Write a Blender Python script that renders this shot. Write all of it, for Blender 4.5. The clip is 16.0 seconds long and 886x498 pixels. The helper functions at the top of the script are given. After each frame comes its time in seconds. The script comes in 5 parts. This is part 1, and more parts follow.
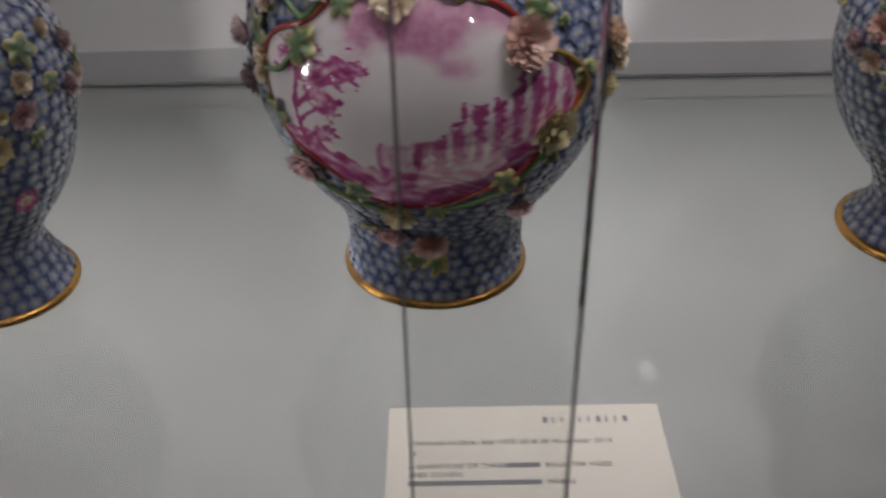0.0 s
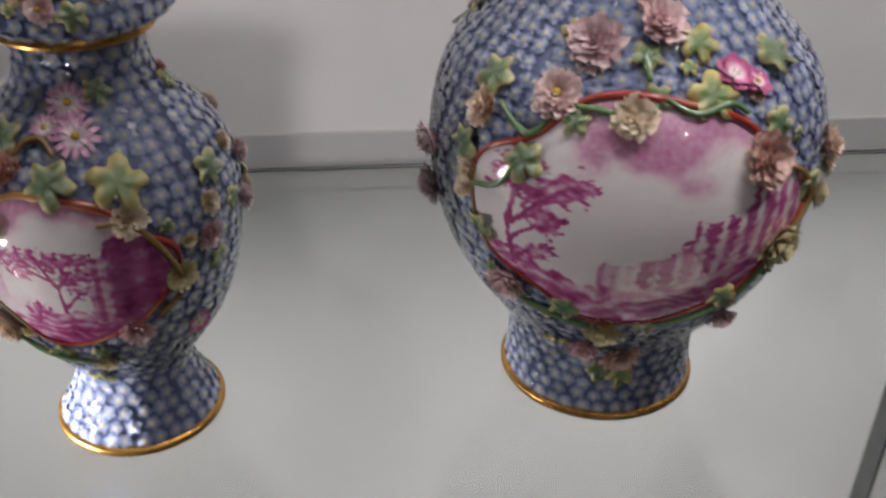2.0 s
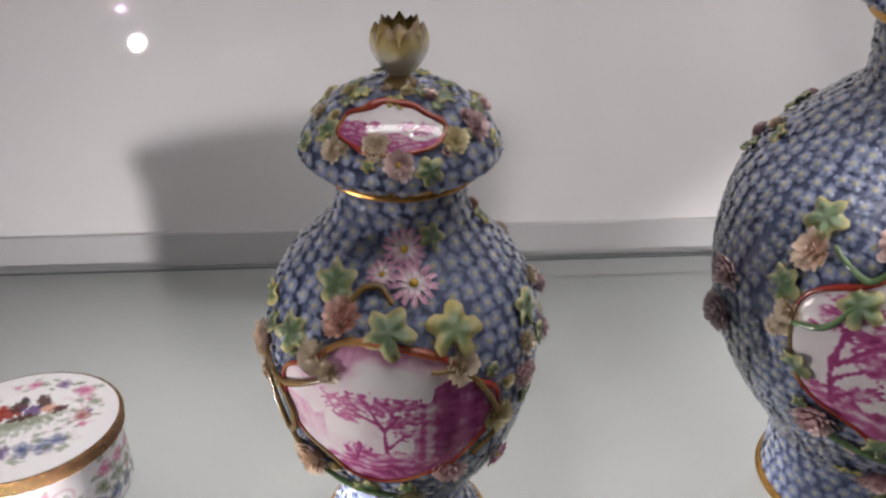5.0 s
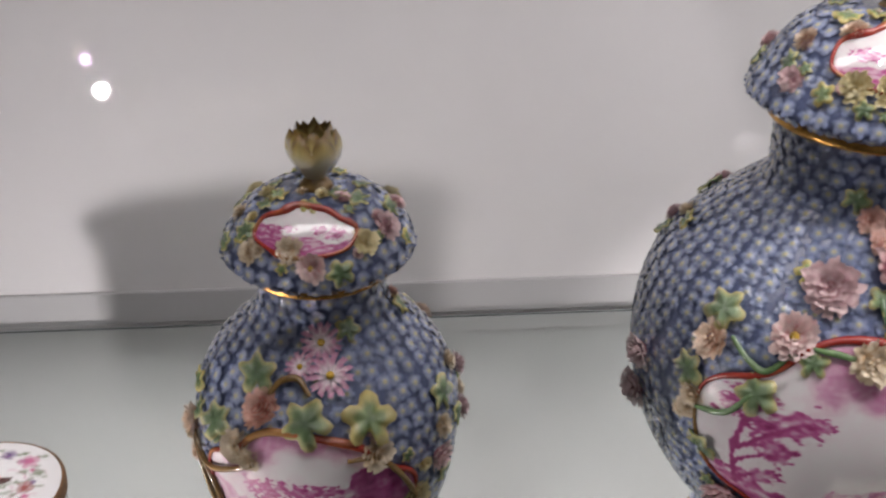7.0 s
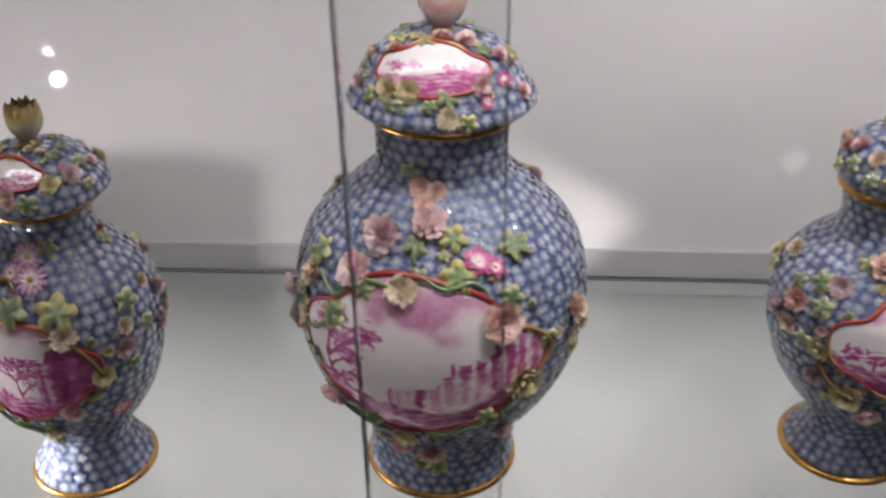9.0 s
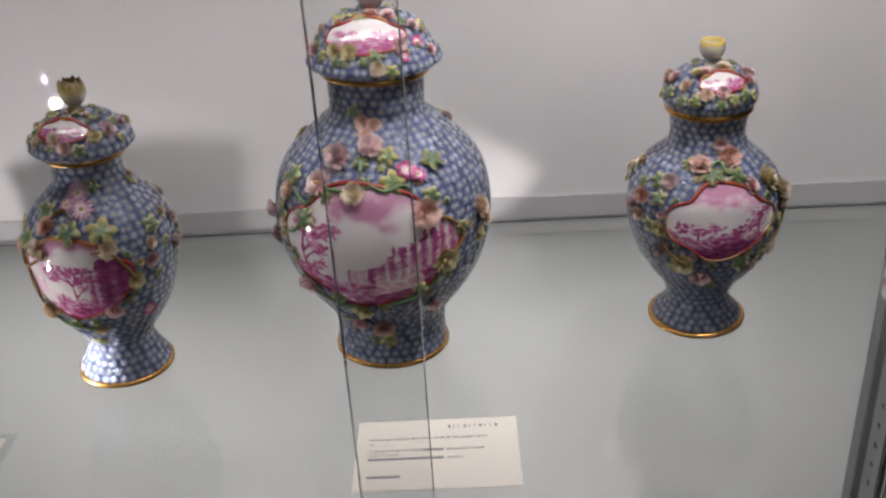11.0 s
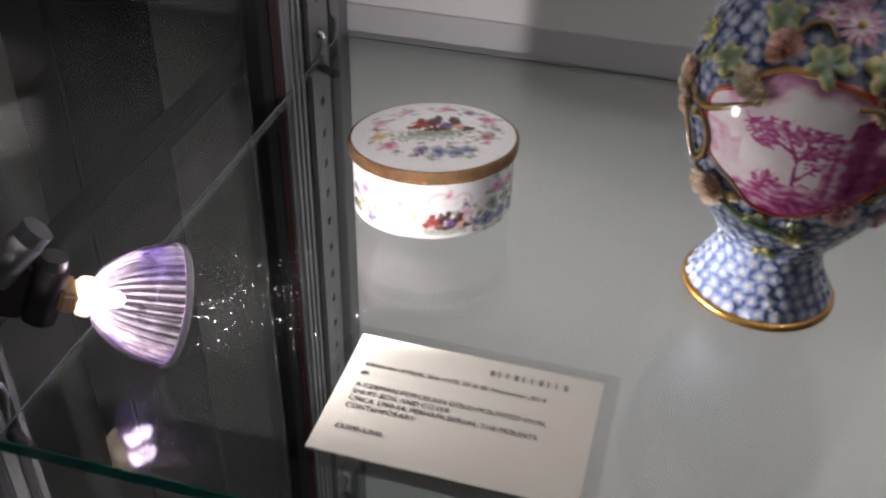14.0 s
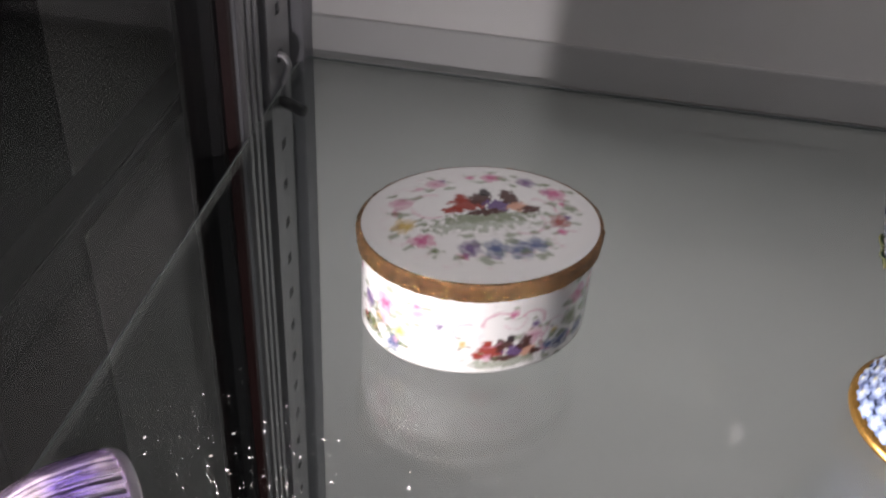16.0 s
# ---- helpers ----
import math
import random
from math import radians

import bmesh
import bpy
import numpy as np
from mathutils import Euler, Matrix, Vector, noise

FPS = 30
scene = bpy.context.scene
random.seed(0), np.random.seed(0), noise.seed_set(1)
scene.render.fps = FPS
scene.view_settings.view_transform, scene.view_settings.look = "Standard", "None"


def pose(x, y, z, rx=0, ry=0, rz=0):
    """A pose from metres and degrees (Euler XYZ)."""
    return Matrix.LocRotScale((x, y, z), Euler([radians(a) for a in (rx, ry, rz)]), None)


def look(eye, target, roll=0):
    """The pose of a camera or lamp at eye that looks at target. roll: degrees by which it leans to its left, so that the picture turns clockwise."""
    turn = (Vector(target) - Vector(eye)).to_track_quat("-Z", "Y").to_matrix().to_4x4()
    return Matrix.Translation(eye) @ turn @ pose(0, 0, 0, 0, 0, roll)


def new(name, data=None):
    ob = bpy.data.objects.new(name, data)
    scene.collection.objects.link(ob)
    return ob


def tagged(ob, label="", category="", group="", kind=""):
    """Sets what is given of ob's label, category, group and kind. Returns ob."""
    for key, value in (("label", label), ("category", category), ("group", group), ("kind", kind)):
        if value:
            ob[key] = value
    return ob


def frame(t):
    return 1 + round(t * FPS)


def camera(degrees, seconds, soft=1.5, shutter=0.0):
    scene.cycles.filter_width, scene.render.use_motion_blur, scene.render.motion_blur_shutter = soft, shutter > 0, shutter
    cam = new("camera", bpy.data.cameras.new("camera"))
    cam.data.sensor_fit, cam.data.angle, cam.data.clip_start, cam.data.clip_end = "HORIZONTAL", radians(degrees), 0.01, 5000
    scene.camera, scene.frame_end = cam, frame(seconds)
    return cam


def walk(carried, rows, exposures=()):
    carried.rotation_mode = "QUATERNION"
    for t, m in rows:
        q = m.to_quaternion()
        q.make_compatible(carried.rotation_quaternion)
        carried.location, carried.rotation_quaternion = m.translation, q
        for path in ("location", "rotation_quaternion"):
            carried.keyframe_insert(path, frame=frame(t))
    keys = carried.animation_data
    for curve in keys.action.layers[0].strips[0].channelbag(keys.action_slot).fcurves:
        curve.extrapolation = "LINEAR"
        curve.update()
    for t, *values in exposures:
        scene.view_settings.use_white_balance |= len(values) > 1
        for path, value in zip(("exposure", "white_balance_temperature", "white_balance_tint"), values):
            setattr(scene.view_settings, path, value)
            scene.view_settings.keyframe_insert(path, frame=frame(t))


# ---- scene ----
cam = camera(47.9, 16.0, soft=2.3, shutter=0.4)
METRES, EYE, TILT, LEAN, TURN = 1.44, 1.278, 0.0, 0.0, 0.0
ROWS = [
    (0.0, 0.0, 0.0, 0.0, -0.57, -35.88, 0.79),
    (0.5, -0.0257, 0.0047, -0.0014, -1.06, -35.45, 0.67),
    (1.0, -0.0425, 0.0078, 0.0009, -1.46, -35.19, 0.6),
    (1.5, -0.0553, 0.0152, 0.0046, -2.26, -34.77, 0.58),
    (2.0, -0.0641, 0.0248, 0.0094, -3.46, -33.69, 0.06),
    (2.5, -0.0847, 0.0317, 0.0132, -3.11, -33.08, 0.34),
    (3.0, -0.1036, 0.0372, 0.0172, -2.29, -32.98, 0.36),
    (3.5, -0.1122, 0.0366, 0.0196, -1.78, -32.55, 0.37),
    (4.0, -0.1245, 0.0387, 0.0208, -1.43, -32.64, 0.5),
    (4.5, -0.131, 0.0437, 0.0262, -1.37, -32.52, 0.88),
    (7.0, -0.1131, 0.0447, 0.0545, -2.34, -31.69, 0.87),
    (7.5, -0.0847, 0.0313, 0.0588, -1.81, -32.44, 1.02),
    (8.0, -0.0472, 0.0117, 0.0669, -0.04, -31.5, 1.35),
    (8.5, -0.0051, -0.0137, 0.0823, 1.52, -31.84, 1.32),
    (9.0, 0.0209, -0.037, 0.0832, 3.51, -31.22, 0.92),
    (9.5, 0.0406, -0.0683, 0.092, 3.36, -30.85, 0.95),
    (12.0, 0.0288, -0.2249, 0.0978, -1.63, -27.81, 3.99),
    (12.5, 0.0056, -0.2354, 0.0852, 0.95, -30.5, 2.6),
    (13.0, -0.059, -0.1909, 0.0618, 7.41, -31.9, 2.05),
    (13.5, -0.1342, -0.0799, 0.0308, 12.08, -33.77, 0.93),
    (14.0, -0.1755, -0.018, 0.0054, 15.13, -36.53, -1.21),
    (14.5, -0.2034, 0.0225, -0.0121, 14.68, -36.9, -2.01),
    (15.0, -0.2272, 0.0522, -0.0233, 13.26, -37.01, -2.27),
    (15.5, -0.2357, 0.0686, -0.0285, 11.1, -37.62, -2.57),
    (16.0, -0.2354, 0.0782, -0.031, 9.9, -37.16, -3.02),
]
EXPOSURES = [(0.0, -0.28), (1.0, 0.08), (3.0, 0.12), (4.5, 0.25), (9.0, 0.32), (12.5, 0.1), (13.5, -0.05), (14.5, -0.75), (15.0, -0.95), (16.0, -0.72)]
walk(cam, [(t, pose(0, 0, EYE, TILT, LEAN, TURN) @ pose(METRES * x, METRES * y, METRES * z, 90 + pitch, roll, yaw)) for t, x, y, z, yaw, pitch, roll in ROWS], EXPOSURES)

# ---- world and lights ----
world = bpy.data.worlds.new("room_world")
world.use_nodes = True
world.node_tree.nodes["Background"].inputs[0].default_value = (0.9, 0.95, 1.0, 1)
world.node_tree.nodes["Background"].inputs[1].default_value = 0.02
scene.world = world

SHELF = 1.0        # top of the glass shelf
WALL_Y = 0.576     # face of the back panel
CASE_TOP = 1.62
LAMP_POS = Vector((-0.4325, 0.243, 1.0285))
LAMP_AXIS = Vector((0.75, 0.55, -0.40)).normalized()


def spot(name, eye, target, watts, degrees, blend, radius, colour):
    d = bpy.data.lights.new(name, "SPOT")
    d.energy, d.spot_size, d.spot_blend, d.shadow_soft_size, d.color = watts, radians(degrees), blend, radius, colour
    ob = new(name, d)
    ob.matrix_world = look(eye, target)
    return ob


WARM = (1.0, 0.925, 0.945)


def area(name, eye, target, watts, sx, sy, colour):
    d = bpy.data.lights.new(name, "AREA")
    d.shape, d.size, d.size_y, d.energy, d.color = "RECTANGLE", sx, sy, watts, colour
    ob = new(name, d)
    ob.matrix_world = look(eye, target)
    return ob


LAMP_MOUTH = LAMP_POS + LAMP_AXIS * 0.004 + Vector((-0.007, 0.006, -0.010))
spot("halogen_spill", LAMP_MOUTH, LAMP_POS + Vector((0.72, 0.64, -0.22)), 2.3, 162, 0.9, 0.006, WARM)
spot("halogen_beam", LAMP_MOUTH, LAMP_MOUTH + Vector((0.235, 0.122, -0.022)), 16.0, 30, 0.95, 0.006, WARM)
spot("track_light", (1.22, -2.6, 2.45), (0.1, 0.45, 1.05), 14, 40, 0.6, 0.05, WARM)
spot("case_spot", (-0.355, 0.33, 1.60), (-0.363, 0.385, 1.04), 6.0, 12, 0.8, 0.008, WARM)
spot("case_spot", (-0.10, 0.205, 1.60), (-0.08, 0.50, 1.0), 1.0, 90, 0.9, 0.008, WARM)
spot("case_spot", (0.07, 0.215, 1.60), (0.01, 0.345, 1.16), 3.0, 36, 0.8, 0.006, WARM)
spot("case_spot", (0.26, 0.205, 1.60), (0.24, 0.50, 1.0), 7.0, 90, 0.9, 0.008, WARM)
spot("case_spot", (0.40, 0.34, 1.56), (0.41, 0.40, 1.0), 2.2, 40, 0.8, 0.012, WARM)
# wide fill added under the case top to lift the panel and shelf
area("case_top_strip", (-0.01, 0.30, CASE_TOP - 0.01), (-0.01, 0.42, 1.0), 1.25, 0.86, 0.10, WARM)
# two added fill lights, facing down, brighten the compartment below the shelf
area("lower_halogen", (-0.36, 0.24, 0.985), (-0.36, 0.241, 0.5), 1.1, 0.05, 0.02, WARM)
area("lower_halogen", (0.10, 0.24, 0.985), (0.10, 0.241, 0.5), 1.7, 0.05, 0.02, WARM)
# unseen soft fill supplying the room's ambient light
area("ceiling_panel", (0.0, -1.6, 2.7), (0.0, -0.6, 0.0), 5.0, 2.4, 1.2, WARM)


# ---- materials ----
def material(name):
    m = bpy.data.materials.new(name)
    m.use_nodes = True
    nt = m.node_tree
    return m, nt, nt.nodes["Principled BSDF"]


def node(nt, kind, **inputs):
    n = nt.nodes.new(kind)
    for k, v in inputs.items():
        n.inputs[k.replace("_", " ")].default_value = v
    return n


def plain(name, colour, rough=0.5, metal=0.0, scale=40.0, vary=0.12, bump=0.0, coat=0.0, rand=0.0):
    """A surface with variation at two scales, a fine bump and, for repeats, a shift from piece to piece."""
    m, nt, b = material(name)
    tc = nt.nodes.new("ShaderNodeTexCoord")
    fine = node(nt, "ShaderNodeTexNoise", Scale=scale * 6, Detail=3.0)
    wide = node(nt, "ShaderNodeTexNoise", Scale=scale, Detail=2.0)
    for n in (fine, wide):
        nt.links.new(tc.outputs["Object"], n.inputs["Vector"])
    add = node(nt, "ShaderNodeMath")
    add.operation = "ADD"
    nt.links.new(fine.outputs["Fac"], add.inputs[0])
    nt.links.new(wide.outputs["Fac"], add.inputs[1])
    mp = node(nt, "ShaderNodeMapRange")
    mp.inputs["From Min"].default_value, mp.inputs["From Max"].default_value = 0.6, 1.4
    mp.inputs["To Min"].default_value, mp.inputs["To Max"].default_value = 1 - vary, 1 + vary
    nt.links.new(add.outputs[0], mp.inputs["Value"])
    hsv = node(nt, "ShaderNodeHueSaturation")
    hsv.inputs["Color"].default_value = (*colour, 1)
    last = mp.outputs[0]
    if rand:
        info = nt.nodes.new("ShaderNodeObjectInfo")
        isl = nt.nodes.new("ShaderNodeNewGeometry")
        s = node(nt, "ShaderNodeMath")
        s.operation = "ADD"
        nt.links.new(info.outputs["Random"], s.inputs[0])
        nt.links.new(isl.outputs["Random Per Island"], s.inputs[1])
        r = node(nt, "ShaderNodeMapRange")
        r.inputs["From Max"].default_value = 2.0
        r.inputs["To Min"].default_value, r.inputs["To Max"].default_value = 1 - rand, 1 + rand
        nt.links.new(s.outputs[0], r.inputs["Value"])
        mul = node(nt, "ShaderNodeMath")
        mul.operation = "MULTIPLY"
        nt.links.new(last, mul.inputs[0])
        nt.links.new(r.outputs[0], mul.inputs[1])
        last = mul.outputs[0]
    nt.links.new(last, hsv.inputs["Value"])
    nt.links.new(hsv.outputs[0], b.inputs["Base Color"])
    b.inputs["Roughness"].default_value, b.inputs["Metallic"].default_value = rough, metal
    b.inputs["Coat Weight"].default_value, b.inputs["Coat Roughness"].default_value = coat, 0.06
    if bump:
        bp = node(nt, "ShaderNodeBump", Strength=bump, Distance=0.001)
        nt.links.new(fine.outputs["Fac"], bp.inputs["Height"])
        nt.links.new(bp.outputs[0], b.inputs["Normal"])
    return m


def glass(name, tint, boost=1.0, most=1.0):
    """Clear sheet glass: light goes straight through, the gloss grows towards grazing."""
    m, nt, b = material(name)
    nt.nodes.remove(b)
    out = nt.nodes["Material Output"]
    t = node(nt, "ShaderNodeBsdfTransparent", Color=(*tint, 1))
    g = node(nt, "ShaderNodeBsdfGlossy", Roughness=0.012)
    w = node(nt, "ShaderNodeLayerWeight", Blend=0.5)
    p = node(nt, "ShaderNodeMath")
    p.operation = "POWER"
    p.inputs[1].default_value = 5.0
    nt.links.new(w.outputs["Facing"], p.inputs[0])
    r = node(nt, "ShaderNodeMapRange")
    r.inputs["To Min"].default_value, r.inputs["To Max"].default_value = 0.04 * boost, most
    nt.links.new(p.outputs[0], r.inputs["Value"])
    x = nt.nodes.new("ShaderNodeMixShader")
    nt.links.new(r.outputs[0], x.inputs[0])
    nt.links.new(t.outputs[0], x.inputs[1])
    nt.links.new(g.outputs[0], x.inputs[2])
    nt.links.new(x.outputs[0], out.inputs["Surface"])
    return m


def glow(name, colour, strength):
    m, nt, b = material(name)
    b.inputs["Base Color"].default_value = (*colour, 1)
    b.inputs["Emission Color"].default_value, b.inputs["Emission Strength"].default_value = (*colour, 1), strength
    return m


M_PANEL = plain("white_gloss_panel", (0.72, 0.71, 0.70), 0.4, 0, 9, 0.03, 0.03, 1.0)
for key, value in (("Specular IOR Level", 0.0), ("Coat Roughness", 0.025)):
    M_PANEL.node_tree.nodes["Principled BSDF"].inputs[key].default_value = value
M_SHADE_BAND = plain("grey_shade_band", (0.47, 0.47, 0.465), 0.4, 0, 9, 0.03, 0.05, 0.3)
M_ALU = plain("brushed_aluminium", (0.36, 0.36, 0.37), 0.35, 0.9, 60, 0.1, 0.05)
M_ALU_DULL = plain("dull_aluminium", (0.30, 0.30, 0.32), 0.5, 0.7, 60, 0.12, 0.05)
M_GASKET = plain("dark_red_gasket", (0.022, 0.006, 0.006), 0.5, 0, 60, 0.2)
M_BLACK = plain("black_plastic", (0.012, 0.012, 0.013), 0.45, 0, 60, 0.2)
M_ROOM = plain("dim_grey_paint", (0.07, 0.07, 0.07), 0.8, 0, 3, 0.08)
M_CARPET = plain("dark_carpet", (0.04, 0.04, 0.045), 0.95, 0, 8, 0.2, 0.3)
M_SHELF = glass("shelf_glass", (0.93, 0.955, 0.945), 1.7)
M_DOOR = glass("door_glass", (0.985, 0.99, 0.988))
# slightly grey tint and capped gloss, weakening the side panes' reflections
M_SIDE = glass("low_gloss_side_glass", (0.9, 0.9, 0.9), 0.8, 0.75)
M_EDGE = plain("green_glass_edge", (0.01, 0.13, 0.10), 0.12, 0, 30, 0.25, 0, 0.5)
M_DOOR_EDGE = plain("grey_glass_edge", (0.20, 0.22, 0.22), 0.15, 0, 30, 0.25, 0, 0.5)
M_CARD = plain("cream_card", (0.80, 0.77, 0.68), 0.75, 0, 30, 0.03, 0.05)
M_INK = plain("black_ink", (0.07, 0.07, 0.075), 0.7, 0, 80, 0.1)
M_INK_PALE = plain("grey_ink", (0.25, 0.25, 0.26), 0.7, 0, 80, 0.1)
M_SLEEVE = glass("clear_acetate", (0.95, 0.95, 0.95), 1.5)
M_GROUND = plain("blue_glaze", (0.085, 0.105, 0.185), 0.12, 0, 120, 0.3, 0.3, 0.5)
M_GOLD = plain("worn_gilding", (0.62, 0.34, 0.09), 0.25, 0.9, 200, 0.3, 0.2)
M_PORCELAIN = plain("white_porcelain", (0.80, 0.80, 0.79), 0.1, 0, 20, 0.03, 0, 0.4)
M_COPPER = plain("chased_gold_mount", (0.40, 0.22, 0.11), 0.24, 0.95, 420, 0.75, 1.0)


# ---- mesh helpers ----
def part(name, bm, mat, parent=None, label="", smooth=False):
    """Links a bmesh as one mesh object, under a thing or a part where one is given."""
    me = bpy.data.meshes.new(name)
    bm.normal_update()
    bm.to_mesh(me)
    bm.free()
    for m in (mat if isinstance(mat, (list, tuple)) else [mat]):
        me.materials.append(m)
    if smooth:
        me.polygons.foreach_set("use_smooth", [True] * len(me.polygons))
    ob = new(name, me)
    if parent:
        ob.parent = parent
    if label:
        ob["label"] = label
    return ob


def box_bm(x0, x1, y0, y1, z0, z1, bevel=0.0, bm=None):
    bm = bm or bmesh.new()
    r = bmesh.ops.create_cube(bm, size=1.0)
    m = Matrix.Translation(((x0 + x1) / 2, (y0 + y1) / 2, (z0 + z1) / 2)) @ Matrix.Diagonal((x1 - x0, y1 - y0, z1 - z0, 1))
    bmesh.ops.transform(bm, matrix=m, verts=r["verts"])
    if bevel:
        es = list({e for v in r["verts"] for e in v.link_edges})
        bmesh.ops.bevel(bm, geom=es, offset=bevel, segments=2, affect="EDGES")
    return bm


def lathe(profile, steps=64, cap=True, bm=None, m=None, squash=1.0):
    """A solid of revolution about z through (radius, height) points."""
    bm = bm or bmesh.new()
    rings = []
    for r, z in profile:
        rings.append([bm.verts.new((r * math.cos(2 * math.pi * i / steps), squash * r * math.sin(2 * math.pi * i / steps), z)) for i in range(steps)])
    for a, b in zip(rings, rings[1:]):
        for i in range(steps):
            bm.faces.new((a[i], a[(i + 1) % steps], b[(i + 1) % steps], b[i]))
    if cap:
        bm.faces.new(rings[0][::-1])
        bm.faces.new(rings[-1])
    if m is not None:
        bmesh.ops.transform(bm, matrix=m, verts=[v for ring in rings for v in ring])
    return bm


def tube(points, radius, sides=8, bm=None):
    """A round rod along points; radius may be a number or one a point."""
    bm = bm or bmesh.new()
    pts = [Vector(p) for p in points]
    rr = radius if isinstance(radius, (list, tuple)) else [radius] * len(pts)
    rings, up = [], None
    for i, p in enumerate(pts):
        d = (pts[min(i + 1, len(pts) - 1)] - pts[max(i - 1, 0)]).normalized()
        if up is None:
            up = d.orthogonal().normalized()
        up = (up - d * up.dot(d)).normalized()
        s = d.cross(up)
        rings.append([bm.verts.new(p + (up * math.cos(2 * math.pi * k / sides) + s * math.sin(2 * math.pi * k / sides)) * rr[i]) for k in range(sides)])
    for a, b in zip(rings, rings[1:]):
        for k in range(sides):
            bm.faces.new((a[k], a[(k + 1) % sides], b[(k + 1) % sides], b[k]))
    bm.faces.new(rings[0][::-1])
    bm.faces.new(rings[-1])
    return bm


def smoothed(points, per=6):
    """Catmull-Rom points through the given ones, of any dimension."""
    p = [np.array(q, float) for q in points]
    p = [2 * p[0] - p[1]] + p + [2 * p[-1] - p[-2]]
    out = []
    for i in range(1, len(p) - 2):
        for k in range(per):
            t = k / per
            out.append(0.5 * (2 * p[i] + (p[i + 1] - p[i - 1]) * t + (2 * p[i - 1] - 5 * p[i] + 4 * p[i + 1] - p[i + 2]) * t ** 2
                              + (3 * p[i] - p[i - 1] - 3 * p[i + 1] + p[i + 2]) * t ** 3))
    out.append(p[-2])
    return [tuple(float(c) for c in q) for q in out]


def empty(name, m, label, category, group=""):
    ob = new(name)
    ob.empty_display_size = 0.01
    ob.matrix_world = m
    return tagged(ob, label, category, group)


# ---- the setting: gallery room and showcase carcass ----
def structure(name, bm, mat, label, category):
    return tagged(part(name, bm, mat), label, category, kind="structure")


structure("floor", box_bm(-3, 3, -4, 2, -0.1, 0.0), M_CARPET, "dark carpet of the dim gallery room", "floor")
structure("ceiling", box_bm(-3, 3, -4, 2, 2.8, 2.9), M_ROOM, "dim grey ceiling of the gallery room", "ceiling")
structure("wall_west", box_bm(-3.1, -3, -4, 2, 0, 2.8), M_ROOM, "dim grey painted gallery wall", "wall")
structure("wall_east", box_bm(3, 3.1, -4, 2, 0, 2.8), M_ROOM, "dim grey painted gallery wall", "wall")
structure("wall_south", box_bm(-3, 3, -4.1, -4, 0, 2.8), M_ROOM, "dim grey painted gallery wall", "wall")
structure("wall_north", box_bm(-3, 3, 2, 2.1, 0, 2.8), M_ROOM, "dim grey painted gallery wall", "wall")

X0, X1 = -0.488, 0.462     # inner faces of the showcase's sides
CASE_LOW = 0.16
structure("wall_back_panel", box_bm(X0 - 0.02, X1 + 0.02, WALL_Y, WALL_Y + 0.018, CASE_LOW, CASE_TOP), M_PANEL, "glossy white back panel of the showcase", "back panel")
# added darker strip: the panel's shaded band above the shelf, put into colour
structure("trim_shade_band", box_bm(X0 + 0.012, X1 - 0.012, WALL_Y - 0.003, WALL_Y - 0.0002, SHELF - 0.004, SHELF + 0.0185, 0.0005), M_SHADE_BAND, "added grey strip for the shaded band of the back panel above the shelf", "trim")
structure("ceiling_case", box_bm(X0 - 0.02, X1 + 0.02, 0.12, WALL_Y + 0.018, CASE_TOP, CASE_TOP + 0.05), M_PANEL, "white top of the glass showcase", "showcase top")
structure("floor_case", box_bm(X0 - 0.02, X1 + 0.02, 0.12, WALL_Y + 0.018, CASE_LOW - 0.16, CASE_LOW), M_PANEL, "white plinth under the glass showcase", "plinth")


M_NEXT = plain("grey_partition_paint", (0.68, 0.68, 0.67), 0.6, 0, 6, 0.06)
structure("wall_partition", box_bm(-0.80, -0.76, -0.10, 1.6, 0.0, 2.3), M_NEXT, "grey partition wall beside the showcase", "partition")
structure("trim_neighbour_shelf", box_bm(-0.530, -0.514, 0.10, 0.575, 1.000, 1.010, 0.001), M_BLACK, "dark edge of a shelf outside the side pane", "shelf edge")
structure("trim_partition_post", box_bm(-0.590, -0.560, 0.372, 0.468, 0.0, 2.3, 0.002), M_BLACK, "black post standing outside the side pane", "post")


